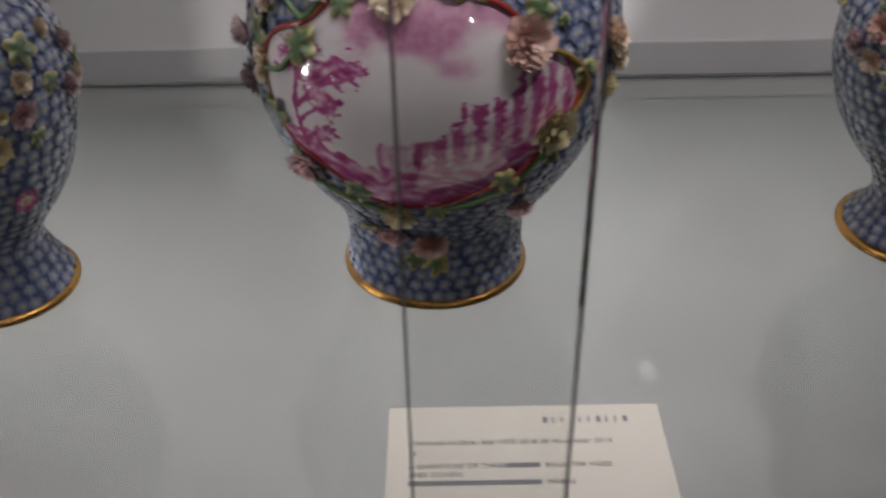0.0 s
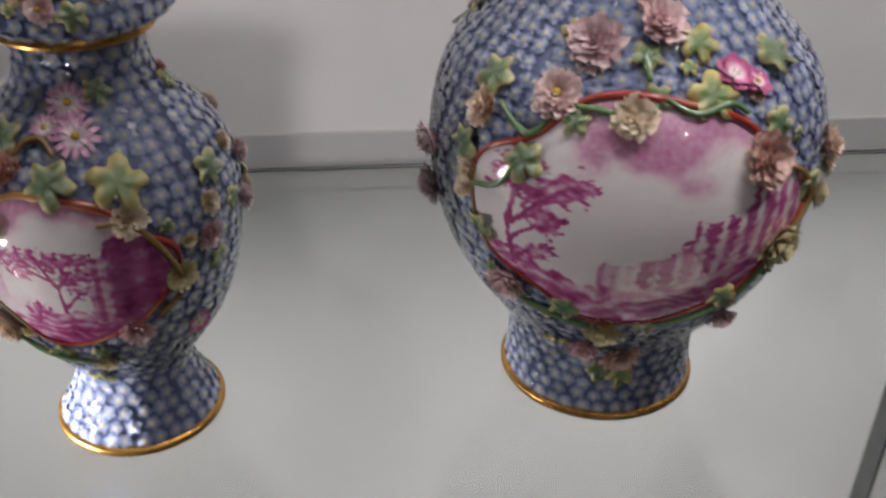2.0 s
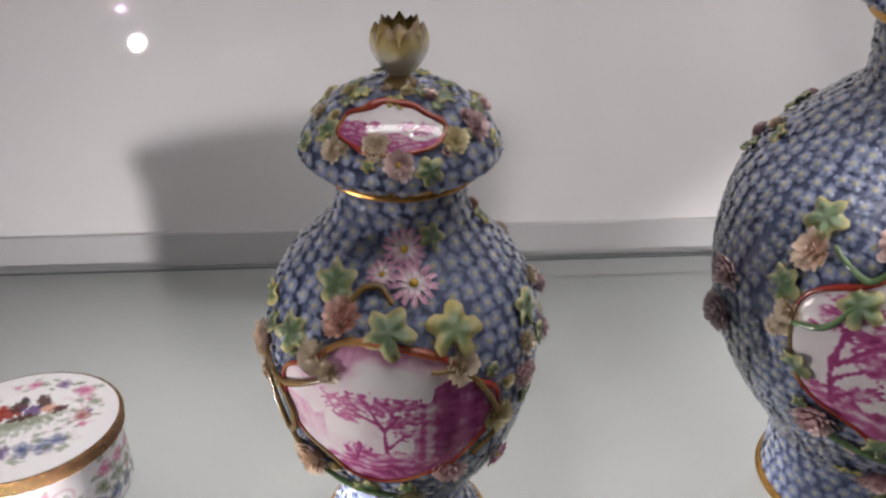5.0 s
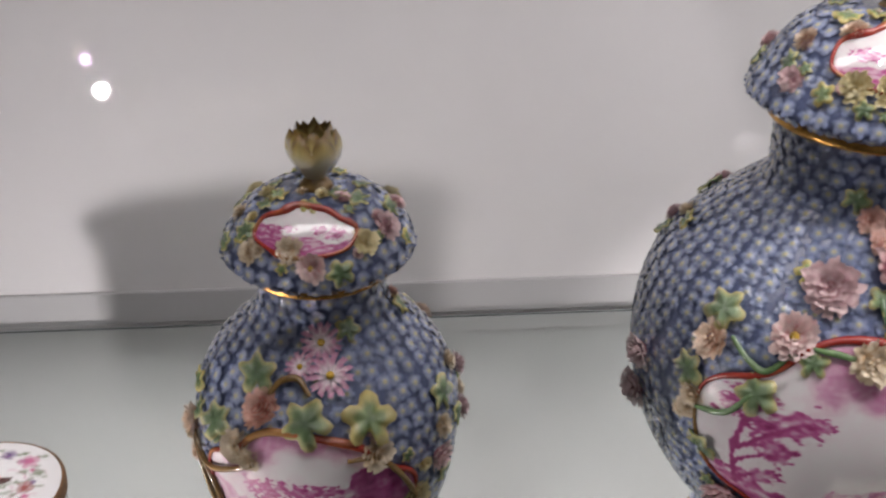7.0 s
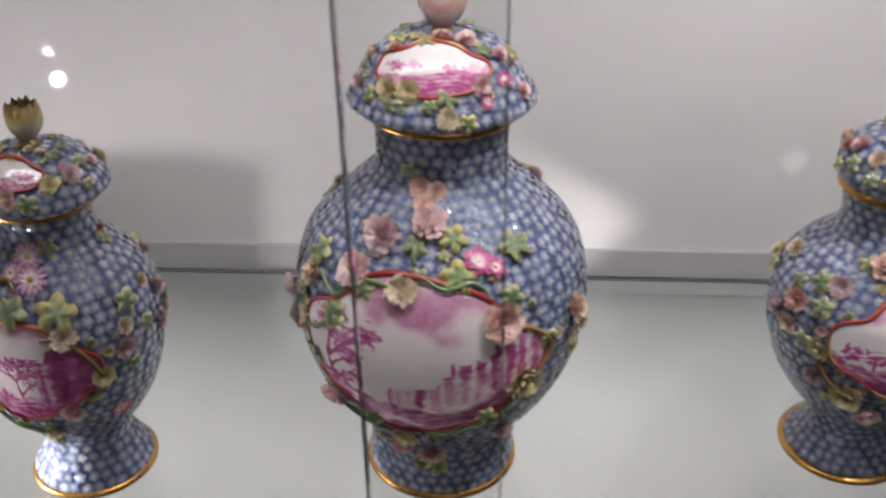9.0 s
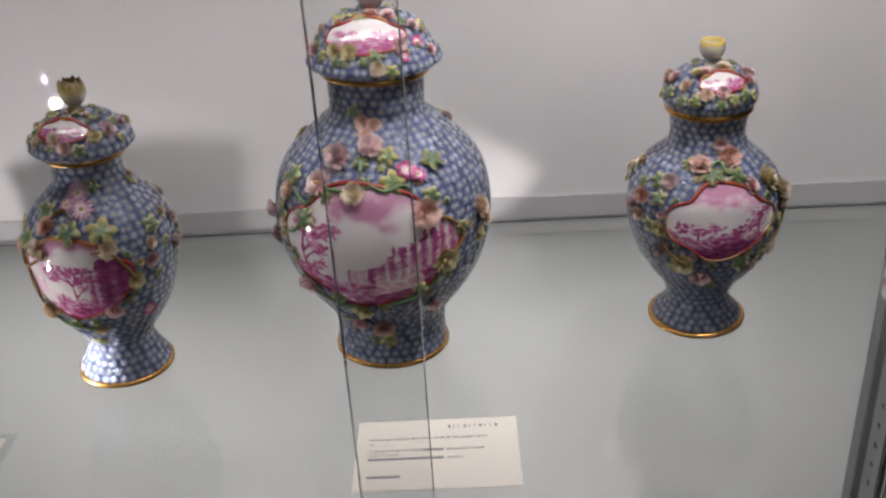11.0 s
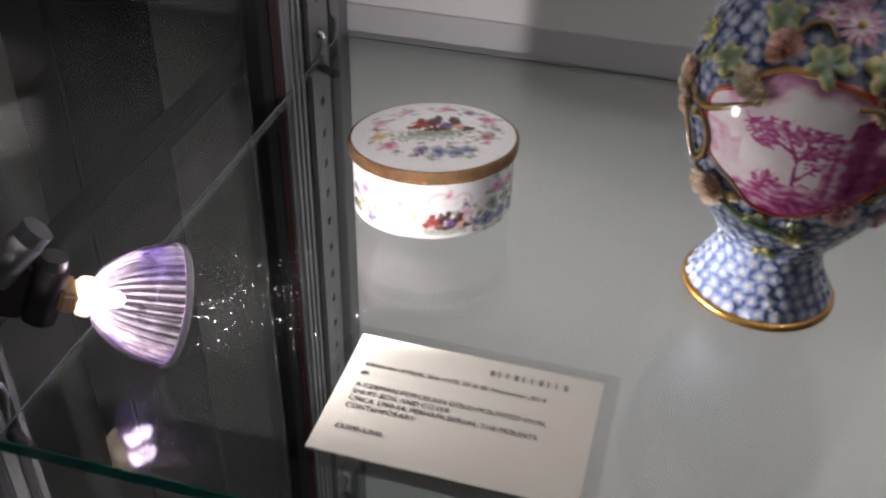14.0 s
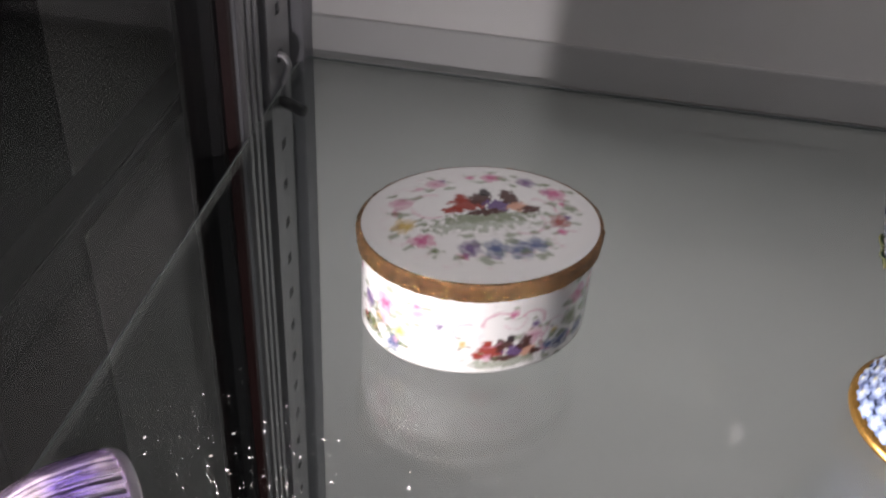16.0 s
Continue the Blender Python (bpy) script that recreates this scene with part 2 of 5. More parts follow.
def upright(x, side):
    """Rear corner post: gasket, ribbed aluminium cover and slotted strip, facing into the case. side: +1 faces +x."""
    t = empty("slotted_upright", pose(x, 0, 0), "brushed aluminium showcase upright with a slotted shelf strip", "upright")
    s = side

    def bx(a, b, y0, y1, bev=0.0008):
        return box_bm(min(s * a, s * b), max(s * a, s * b), y0, y1, CASE_LOW, CASE_TOP, bev)
    part("post_core", bx(-0.02, -0.002, 0.468, 0.4758), M_BLACK, t)
    part("gasket", bx(-0.0018, 0.003, 0.4715, 0.4758, 0.0004), M_GASKET, t, "dark red rubber gasket")
    cover = part("cover", bx(-0.02, 0.004, 0.476, 0.500), M_ALU_DULL, t)
    for k in range(3):
        part("rib", bx(0.004, 0.0062, 0.478 + k * 0.008, 0.4825 + k * 0.008, 0.0005), M_ALU, cover)
    part("channel", bx(-0.02, -0.004, 0.500, 0.5755), M_ALU_DULL, t)
    strip = bmesh.new()
    # the strip is cut by slots: rungs between them and two rails
    for y0, y1 in ((0.516, 0.5285), (0.5345, 0.547)):
        box_bm(min(s * 0.0, s * 0.004), max(s * 0.0, s * 0.004), y0, y1, CASE_LOW, CASE_TOP, 0, strip)
    zz = CASE_LOW
    while zz < CASE_TOP - 0.03:
        box_bm(min(s * 0.0, s * 0.004), max(s * 0.0, s * 0.004), 0.5285, 0.5345, zz, zz + 0.0185, 0, strip)
        zz += 0.0245
    part("slotted_strip", strip, M_ALU, t, "slotted aluminium strip")
    part("lip", bx(-0.02, 0.008, 0.556, 0.5755), M_ALU_DULL, t)
    return t


upright(X0 + 0.004, 1)
upright(X1 - 0.004, -1)


def front_post(x, side):
    t = empty("front_post", pose(x, 0, 0), "aluminium front corner post of the showcase", "post")
    s = side
    for k, (a, b, y0, y1, mt) in enumerate(((-0.03, 0.0, 0.150, 0.205, M_ALU_DULL), (0.0, 0.006, 0.186, 0.194, M_ALU), (0.0, 0.006, 0.199, 0.204, M_ALU), (0.0, 0.004, 0.164, 0.178, M_BLACK))):
        part(("body", "rib", "rib", "door_seal")[k], box_bm(min(s * a, s * b), max(s * a, s * b), y0, y1, CASE_LOW, CASE_TOP, 0.0008), mt, t)
    return t


front_post(X0, 1)
front_post(X1, -1)


def pane(name, x0, x1, y0, y1, z0, z1, mat, edge, edges, label, category):
    """A sheet of glass with its polished edges as parts; edges: names of the sides that show."""
    t = empty(name, pose(0, 0, 0), label, category)
    p = part("sheet", box_bm(x0, x1, y0, y1, z0, z1), mat, t)
    e = 0.0006
    for k in edges:
        thin = k != "front" and z1 - z0 < 0.02
        zt = z1 - 0.0011 if thin else z0
        b = {"front": (x0, x1, y0 - e, y0 - 0.0001, z0, z1), "back": (x0, x1, y1 + 0.0001, y1 + e, zt, z1),
             "left": (x0 - e, x0 - 0.0001, y0, y1, zt, z1), "right": (x1 + 0.0001, x1 + e, y0, y1, zt, z1)}[k]
        part("polished_edge", box_bm(*b), M_DOOR_EDGE if thin else edge, t)
    return t


pane("glass_shelf", X0 + 0.010, X1 - 0.010, 0.183, 0.563, SHELF - 0.006, SHELF, M_SHELF, M_EDGE, ("front", "back", "left", "right"),
     "thick clear glass shelf with green polished edges", "shelf")
LOWER = 0.575
pane("glass_shelf", X0 + 0.010, X1 - 0.010, 0.183, 0.563, LOWER - 0.006, LOWER, M_SHELF, M_EDGE, ("front", "back", "left", "right"),
     "lower clear glass shelf with green polished edges", "shelf")
pane("sliding_glass_door", -0.0078, X1 - 0.001, 0.156, 0.161, CASE_LOW, CASE_TOP, M_DOOR, M_DOOR_EDGE, ("left",), "clear sliding glass door overlapping its pair", "glass door")
pane("sliding_glass_door", X0 + 0.001, 0.030, 0.168, 0.173, CASE_LOW, CASE_TOP, M_DOOR, M_DOOR_EDGE, ("right",), "clear sliding glass door behind its pair", "glass door")
pane("side_glass", X0 - 0.010, X0 - 0.004, 0.205, 0.468, CASE_LOW, CASE_TOP, M_SIDE, M_DOOR_EDGE, (), "clear side pane of the showcase, dark room behind", "glass pane")
pane("side_glass", X1 + 0.004, X1 + 0.010, 0.205, 0.468, CASE_LOW, CASE_TOP, M_SIDE, M_DOOR_EDGE, (), "clear side pane of the showcase, dark room behind", "glass pane")

# ---- vases ----
BODY_BIG = [(0.036, 0.0), (0.0405, 0.002), (0.0395, 0.006), (0.0388, 0.014), (0.0388, 0.024), (0.0408, 0.034), (0.0480, 0.045), (0.0588, 0.060), (0.0678, 0.078), (0.0728, 0.097),
            (0.0742, 0.116), (0.0712, 0.136), (0.0645, 0.151), (0.0505, 0.166), (0.0398, 0.176), (0.0328, 0.182), (0.0312, 0.1885), (0.0312, 0.197), (0.0316, 0.2095)]
LID_BIG = [(0.0342, 0.2095), (0.0362, 0.2120), (0.0425, 0.2155), (0.0434, 0.2190), (0.0404, 0.2240), (0.0366, 0.2300), (0.0314, 0.2378), (0.0236, 0.2438), (0.0120, 0.2472), (0.002, 0.2480)]
BODY_SMALL = [(0.0289, 0.0), (0.0327, 0.0015), (0.0316, 0.005), (0.0276, 0.012), (0.0238, 0.020), (0.0224, 0.0275), (0.0258, 0.036), (0.0330, 0.046), (0.0405, 0.059), (0.0456, 0.074),
              (0.0484, 0.090), (0.0492, 0.104), (0.0478, 0.117), (0.0420, 0.130), (0.0330, 0.1405), (0.0258, 0.148), (0.0230, 0.1535), (0.0218, 0.161), (0.0226, 0.1695)]
LID_SMALL = [(0.0250, 0.1695), (0.0264, 0.1715), (0.0319, 0.1745), (0.0328, 0.1775), (0.0312, 0.1815), (0.0276, 0.1865), (0.0225, 0.1915), (0.0159, 0.1950), (0.0081, 0.1968), (0.001, 0.1972)]
BODY_PAIR = [(0.0301, 0.0), (0.0340, 0.0015), (0.0318, 0.005), (0.0258, 0.012), (0.0222, 0.020), (0.0232, 0.0275), (0.0270, 0.036), (0.0352, 0.046), (0.0434, 0.059), (0.0492, 0.074),
             (0.0527, 0.090), (0.0525, 0.104), (0.0502, 0.117), (0.0405, 0.130), (0.0285, 0.1405), (0.0252, 0.148), (0.0246, 0.1535), (0.0254, 0.161), (0.0258, 0.1695)]
LID_PAIR = [(0.0280, 0.1690), (0.0290, 0.1715), (0.0306, 0.1745), (0.0312, 0.1780), (0.0302, 0.1825), (0.0272, 0.1880), (0.0222, 0.1925), (0.0158, 0.1956), (0.0081, 0.1974), (0.001, 0.1980)]


def attr_material(name, ramp, rough=0.12, coat=0.9, rand=0.2, attribute="tip", scale=300.0, bump=0.3):
    """A glaze whose colour runs along a mesh attribute; ramp: (position, colour) pairs."""
    m, nt, b = material(name)
    at = nt.nodes.new("ShaderNodeAttribute")
    at.attribute_name = attribute
    tc = nt.nodes.new("ShaderNodeTexCoord")
    nz = node(nt, "ShaderNodeTexNoise", Scale=scale, Detail=3.0)
    nt.links.new(tc.outputs["Object"], nz.inputs["Vector"])
    info = nt.nodes.new("ShaderNodeObjectInfo")
    isl = nt.nodes.new("ShaderNodeNewGeometry")
    mix = node(nt, "ShaderNodeMath")
    mix.operation = "MULTIPLY_ADD"
    mix.inputs[1].default_value = 0.35
    nt.links.new(nz.outputs["Fac"], mix.inputs[0])
    nt.links.new(at.outputs["Fac"], mix.inputs[2])
    sub = node(nt, "ShaderNodeMath")
    sub.operation = "SUBTRACT"
    sub.inputs[1].default_value = 0.175
    nt.links.new(mix.outputs[0], sub.inputs[0])
    cr = nt.nodes.new("ShaderNodeValToRGB")
    el = cr.color_ramp.elements
    while len(el) < len(ramp):
        el.new(0.5)
    for e, (p, c) in zip(el, ramp):
        e.position, e.color = p, (*c, 1)
    nt.links.new(sub.outputs[0], cr.inputs["Fac"])
    s = node(nt, "ShaderNodeMath")
    s.operation = "ADD"
    nt.links.new(info.outputs["Random"], s.inputs[0])
    nt.links.new(isl.outputs["Random Per Island"], s.inputs[1])
    r = node(nt, "ShaderNodeMapRange")
    r.inputs["From Max"].default_value = 2.0
    r.inputs["To Min"].default_value, r.inputs["To Max"].default_value = 1 - rand, 1 + rand
    nt.links.new(s.outputs[0], r.inputs["Value"])
    hsv = node(nt, "ShaderNodeHueSaturation")
    nt.links.new(r.outputs[0], hsv.inputs["Value"])
    nt.links.new(cr.outputs[0], hsv.inputs["Color"])
    nt.links.new(hsv.outputs[0], b.inputs["Base Color"])
    b.inputs["Roughness"].default_value = rough
    b.inputs["Coat Weight"].default_value, b.inputs["Coat Roughness"].default_value = coat, 0.035
    b.inputs["Coat IOR"].default_value = 1.8
    bp = node(nt, "ShaderNodeBump", Strength=bump, Distance=0.001)
    nt.links.new(nz.outputs["Fac"], bp.inputs["Height"])
    nt.links.new(bp.outputs[0], b.inputs["Normal"])
    nt.links.new(bp.outputs[0], b.inputs["Coat Normal"])
    return m


def petal_ramp(deep, pale):
    return [(0.0, tuple(c * 0.65 for c in deep)), (0.26, deep), (0.52, tuple(0.4 * a + 0.6 * b for a, b in zip(deep, pale))), (0.78, pale)]


ROSE = {
    "mauve": attr_material("mauve_petals", petal_ramp((0.40, 0.20, 0.23), (0.70, 0.53, 0.53))),
    "blush": attr_material("blush_petals", petal_ramp((0.66, 0.32, 0.33), (0.82, 0.66, 0.62))),
    "cream": attr_material("cream_petals", petal_ramp((0.52, 0.36, 0.20), (0.76, 0.66, 0.50))),
    "salmon": attr_material("salmon_petals", petal_ramp((0.52, 0.24, 0.19), (0.78, 0.54, 0.46))),
    "peach": attr_material("peach_petals", petal_ramp((0.55, 0.32, 0.22), (0.75, 0.60, 0.46))),
    "magenta": attr_material("magenta_petals", [(0.0, (0.80, 0.70, 0.70)), (0.45, (0.74, 0.46, 0.56)), (0.7, (0.50, 0.10, 0.26)), (0.95, (0.38, 0.05, 0.17))]),
    "yellow": attr_material("yellow_petals", petal_ramp((0.46, 0.34, 0.13), (0.70, 0.62, 0.36))),
    "pink": attr_material("pink_petals", petal_ramp((0.54, 0.23, 0.27), (0.80, 0.58, 0.57))),
    "red": attr_material("red_petals", petal_ramp((0.44, 0.13, 0.09), (0.68, 0.42, 0.34))),
    "daisy": attr_material("daisy_petals", [(0.0, (0.82, 0.78, 0.76)), (0.5, (0.76, 0.58, 0.66)), (0.75, (0.56, 0.28, 0.40)), (1.0, (0.52, 0.26, 0.40))]),
}
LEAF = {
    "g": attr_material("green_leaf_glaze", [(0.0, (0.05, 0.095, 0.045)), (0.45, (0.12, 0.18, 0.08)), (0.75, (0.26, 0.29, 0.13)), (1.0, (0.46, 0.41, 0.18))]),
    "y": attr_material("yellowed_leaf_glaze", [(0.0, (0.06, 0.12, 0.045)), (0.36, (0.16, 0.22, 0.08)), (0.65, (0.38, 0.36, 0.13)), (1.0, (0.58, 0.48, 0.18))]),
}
M_FLORET = attr_material("floret_glaze", [(0.0, (0.44, 0.40, 0.20)), (0.14, (0.42, 0.42, 0.32)), (0.30, (0.27, 0.31, 0.43)), (0.68, (0.19, 0.23, 0.36)), (1.0, (0.13, 0.165, 0.30))], 0.06, 1.0, 0.35, "tip", 620.0, 0.55)
M_PUCE = attr_material("puce_painted_panel", [(0.0, (0.70, 0.685, 0.67)), (0.3, (0.62, 0.44, 0.51)), (0.62, (0.40, 0.09, 0.24)), (1.0, (0.20, 0.02, 0.09))], 0.07, 0.6, 0.0, "puce", 500.0, 0.0)
M_BORDER = attr_material("red_gilt_scroll", [(0.0, (0.26, 0.02, 0.016)), (0.5, (0.28, 0.035, 0.022)), (0.7, (0.36, 0.18, 0.06)), (1.0, (0.24, 0.15, 0.06))], 0.2, 0.4, 0.1, "tip", 120.0)
M_TWIG = plain("brown_green_twig", (0.20, 0.12, 0.04), 0.18, 0, 90, 0.4, 0.1, 0.5)
M_STEM = plain("green_stem", (0.10, 0.17, 0.07), 0.18, 0, 90, 0.4, 0.1, 0.5)
M_BUD_YELLOW = attr_material("yellow_bud", [(0.0, (0.40, 0.38, 0.26)), (0.5, (0.56, 0.52, 0.36)), (0.72, (0.50, 0.40, 0.14)), (0.95, (0.20, 0.12, 0.03))])
M_CUP = attr_material("grey_cup", [(0.0, (0.34, 0.35, 0.31)), (0.55, (0.48, 0.47, 0.42)), (0.8, (0.56, 0.50, 0.32)), (0.95, (0.62, 0.45, 0.08))])
M_CUP_STALK = plain("grey_stalk_glaze", (0.34, 0.33, 0.28), 0.2, 0, 90, 0.3, 0.1, 0.4)
M_BUD_RED = attr_material("red_white_bud", [(0.0, (0.45, 0.16, 0.13)), (0.4, (0.66, 0.54, 0.50)), (0.62, (0.62, 0.32, 0.27)), (0.85, (0.66, 0.52, 0.48)), (1.0, (0.52, 0.16, 0.12))])


def shaped(name, rings, mat, values):
    """A mesh from patches, each (vertices, faces, values); values become the attribute 'tip'."""
    verts, faces, tips = [], [], []
    for v, f, w in rings:
        k = len(verts)
        verts += v
        faces += [tuple(i + k for i in q) for q in f]
        tips += w
    me = bpy.data.meshes.new(name)
    me.from_pydata(verts, [], faces)
    at = me.attributes.new(values, "FLOAT", "POINT")
    at.data.foreach_set("value", tips)
    me.materials.append(mat)
    me.polygons.foreach_set("use_smooth", [True] * len(me.polygons))
    me.update()
    return me


def petal_patch(phi, r0, r1, width, lift0, lift1, curl, rnd):
    """One cupped petal: 3 x 4 points, fanned out from the middle."""
    v, f, w = [], [], []
    for i in range(4):
        t = i / 3
        r = r0 + (r1 - r0) * t
        z = lift0 + (lift1 - lift0) * t ** 1.5 - curl * max(0, t - 0.6) ** 2 * 4
        half = width * (0.45 + 0.75 * math.sin(math.pi * min(1, 0.25 + 0.62 * t)))
        if i == 3:
            half *= 0.85
        for j in (-1, 0, 1):
            a = phi + j * half
            jit = 1 + rnd.uniform(-0.07, 0.07)
            v.append((r * jit * math.cos(a), r * jit * math.sin(a), z + (0.06 if j else 0.0) + rnd.uniform(-0.02, 0.02)))
            w.append(min(1.0, 0.1 + 0.85 * t))
    for i in range(3):
        for j in range(2):
            a = i * 3 + j
            f.append((a, a + 1, a + 4, a + 3))
    return v, f, w


def rose_mesh(colour, kind, seed):
    rnd = random.Random(seed)
    patches = []
    if kind == "daisy":
        for k in range(13):
            patches.append(petal_patch(2 * math.pi * k / 13, 0.22, 1.0, 0.17, 0.18, 0.22, 0.06, rnd))
        for k in range(10):
            patches.append(petal_patch(2 * math.pi * (k + 0.5) / 10, 0.18, 0.72, 0.2, 0.26, 0.36, 0.02, rnd))
    elif kind == "open":
        for n, r0, r1, l0, l1 in ((6, 0.10, 1.0, 0.10, 0.34), (6, 0.08, 0.74, 0.20, 0.46)):
            o = rnd.uniform(0, 6)
            for k in range(n):
                patches.append(petal_patch(o + 2 * math.pi * k / n, r0, r1 * rnd.uniform(0.92, 1.06), 0.46, l0, l1, 0.05, rnd))
    else:
        # a full head: rows of short ruffled petals rising to a domed heart
        for n, r0, r1, wd, l0, l1, cu in ((12, 0.40, 1.0, 0.235, 0.05, 0.36, 0.05), (11, 0.40, 0.88, 0.25, 0.22, 0.52, 0.02), (9, 0.32, 0.72, 0.30, 0.34, 0.66, 0.0),
                                          (7, 0.22, 0.54, 0.38, 0.44, 0.76, 0.0), (5, 0.10, 0.34, 0.52, 0.52, 0.82, 0.0), (3, 0.02, 0.16, 0.8, 0.56, 0.84, 0.0)):
            o = rnd.uniform(0, 6)
            for k in range(n):
                patches.append(petal_patch(o + 2 * math.pi * k / n + rnd.uniform(-0.08, 0.08), r0, r1 * rnd.uniform(0.88, 1.10), wd, l0, l1 * rnd.uniform(0.85, 1.15), cu, rnd))
    base_v = [(0, 0, 0.42 if kind == "daisy" else 0.62)] + [(0.5 * math.cos(k), 0.5 * math.sin(k), 0.0) for k in [2 * math.pi * i / 8 for i in range(8)]]
    patches.append((base_v, [(0, 1 + i, 1 + (i + 1) % 8) for i in range(8)], [0.0] * 9))
    # ruffled, uneven petals
    for i, (vs, fs, ws) in enumerate(patches):
        patches[i] = ([tuple(Vector(p) + 0.085 * noise.noise_vector(Vector(p) * 5.5 + Vector((seed % 17, i * 0.37, 0)))) for p in vs], fs, ws)
    return shaped("rose", patches, ROSE[colour], "tip")


M_CENTRE = plain("yellow_flower_centre", (0.52, 0.33, 0.04), 0.2, 0, 200, 0.3, 0.3, 0.4)


def dome_mesh(name, mat):
    me = bpy.data.meshes.new(name)
    bm = lathe([(1.0, 0.0), (0.8, 0.45), (0.45, 0.75), (0.05, 0.85)], 9)
    bm.to_mesh(me)
    bm.free()
    me.materials.append(mat)
    me.polygons.foreach_set("use_smooth", [True] * len(me.polygons))
    return me


def leaf_mesh(colour, seed):
    """A lobed vine leaf with a raised rib and turned-up lobes, with thickness."""
    rnd = random.Random(seed)
    n = 30
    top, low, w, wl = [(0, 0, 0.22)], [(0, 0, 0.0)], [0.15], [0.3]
    for ring, tr in ((0.5, 0.35), (1.0, 1.0)):
        for k in range(n):
            a = 2 * math.pi * k / n
            lobe = 0.52 + 0.46 * abs(math.cos(2.5 * (a - math.pi / 2))) ** 0.9 + 0.05 * math.sin(15 * a)
            if abs((a - 1.5 * math.pi + math.pi) % (2 * math.pi) - math.pi) < 0.3:
                lobe *= 0.6
            r = ring * lobe * (1 + rnd.uniform(-0.05, 0.05))
            z = 0.22 + 0.10 * math.cos(5 * a) * ring - 0.10 * ring ** 2 + rnd.uniform(-0.03, 0.03)
            top.append((r * math.cos(a), r * math.sin(a), z))
            low.append((r * 0.93 * math.cos(a), r * 0.93 * math.sin(a), z - 0.13))
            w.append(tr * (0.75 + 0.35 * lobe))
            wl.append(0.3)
    f = [(0, 1 + i, 1 + (i + 1) % n) for i in range(n)] + [(1 + i, 1 + n + i, 1 + n + (i + 1) % n, 1 + (i + 1) % n) for i in range(n)]
    k = len(top)
    f += [(1 + n + i, k + 1 + n + i, k + 1 + n + (i + 1) % n, 1 + n + (i + 1) % n) for i in range(n)]
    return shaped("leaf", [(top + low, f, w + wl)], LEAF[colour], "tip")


def floret_patch(rnd):
    """A small five-petalled blossom with a yellow heart, radius 1."""
    v, w, f = [(0, 0, 0.42)], [0.0], []
    for k in range(5):
        a = 2 * math.pi * k / 5
        v.append((0.26 * math.cos(a), 0.26 * math.sin(a), 0.34))
        w.append(0.2)
    for k in range(5):
        a = 2 * math.pi * (k + 0.5) / 5
        for da, r, z, t in ((-0.50, 0.80, 0.20, 0.85), (0.0, 1.0, 0.30, 1.0), (0.50, 0.80, 0.20, 0.85), (0.0, 0.60, 0.22, 0.5)):
            rr = r * rnd.uniform(0.93, 1.07)
            v.append((rr * math.cos(a + da), rr * math.sin(a + da), z + rnd.uniform(-0.03, 0.03)))
            w.append(t)
        v.append((0.62 * math.cos(a + 0.628), 0.62 * math.sin(a + 0.628), 0.0))
        w.append(0.3)
    for k in range(5):
        f.append((0, 1 + k, 1 + (k + 1) % 5))
        b, nx = 6 + 5 * k, 6 + 5 * ((k + 4) % 5)
        f += [(1 + k, b, b + 3), (1 + k, b + 3, 1 + (k + 1) % 5), (1 + (k + 1) % 5, b + 3, b + 2), (b, b + 1, b + 3), (b + 3, b + 1, b + 2)]
        f += [(1 + k, nx + 4, b), (1 + (k + 1) % 5, b + 2, b + 4)]
    return v, f, w


FLORETS = [shaped("floret", [floret_patch(random.Random(k))], M_FLORET, "tip") for k in range(3)]
ROSES, LEAVES = {}, {}
DOME = dome_mesh("flower_heart", M_CENTRE)


class Skin:
    """A surface of revolution: places and frames on it by angle (degrees, 0 to the front) and height."""

    def __init__(self, profile):
        pts = smoothed(profile, 6)
        self.z = np.array([p[1] for p in pts])
        self.r = np.array([p[0] for p in pts])
        o = np.argsort(self.z, kind="stable")
        self.z, self.r = self.z[o], self.r[o]

    def radius(self, z):
        return float(np.interp(z, self.z, self.r))

    def at(self, deg, z, off=0.0):
        e = 0.0008
        slope = (self.radius(z + e) - self.radius(z - e)) / (2 * e)
        a = radians(deg)
        out = Vector((math.sin(a), -math.cos(a), 0))
        n = (out + Vector((0, 0, -slope))).normalized()
        p = out * self.radius(z) + Vector((0, 0, z)) + n * off
        return p, n

    def pose_on(self, deg, z, size, spin=0.0, off=0.0):
        p, n = self.at(deg, z, off)
        side = Vector((math.cos(radians(deg)), math.sin(radians(deg)), 0))
        up = n.cross(side).normalized()
        m = Matrix((side, up, n)).transposed().to_4x4()
        return Matrix.Translation(p) @ m @ Matrix.Rotation(spin, 4, "Z") @ Matrix.Diagonal((size, size, size, 1))


class Panel:
    """A lobed cartouche on a skin: middle (degrees, height), half width in degrees, half height in metres."""

    def __init__(self, deg, z, half_deg, half_z, lobes=0.07):
        self.deg, self.z, self.hd, self.hz, self.lobes = deg, z, half_deg, half_z, lobes

    def edge(self, phi):
        k = 1 + self.lobes * math.cos(4 * phi) + 0.03 * math.sin(7 * phi + 1)
        c, s = math.cos(phi), math.sin(phi)
        return k * math.copysign(abs(c) ** 0.85, c), k * math.copysign(abs(s) ** 0.85, s)

    def inside(self, deg, z, grow=1.0):
        u, v = (deg - self.deg) / self.hd, (z - self.z) / self.hz
        return u * u + v * v < (1.02 * grow) ** 2


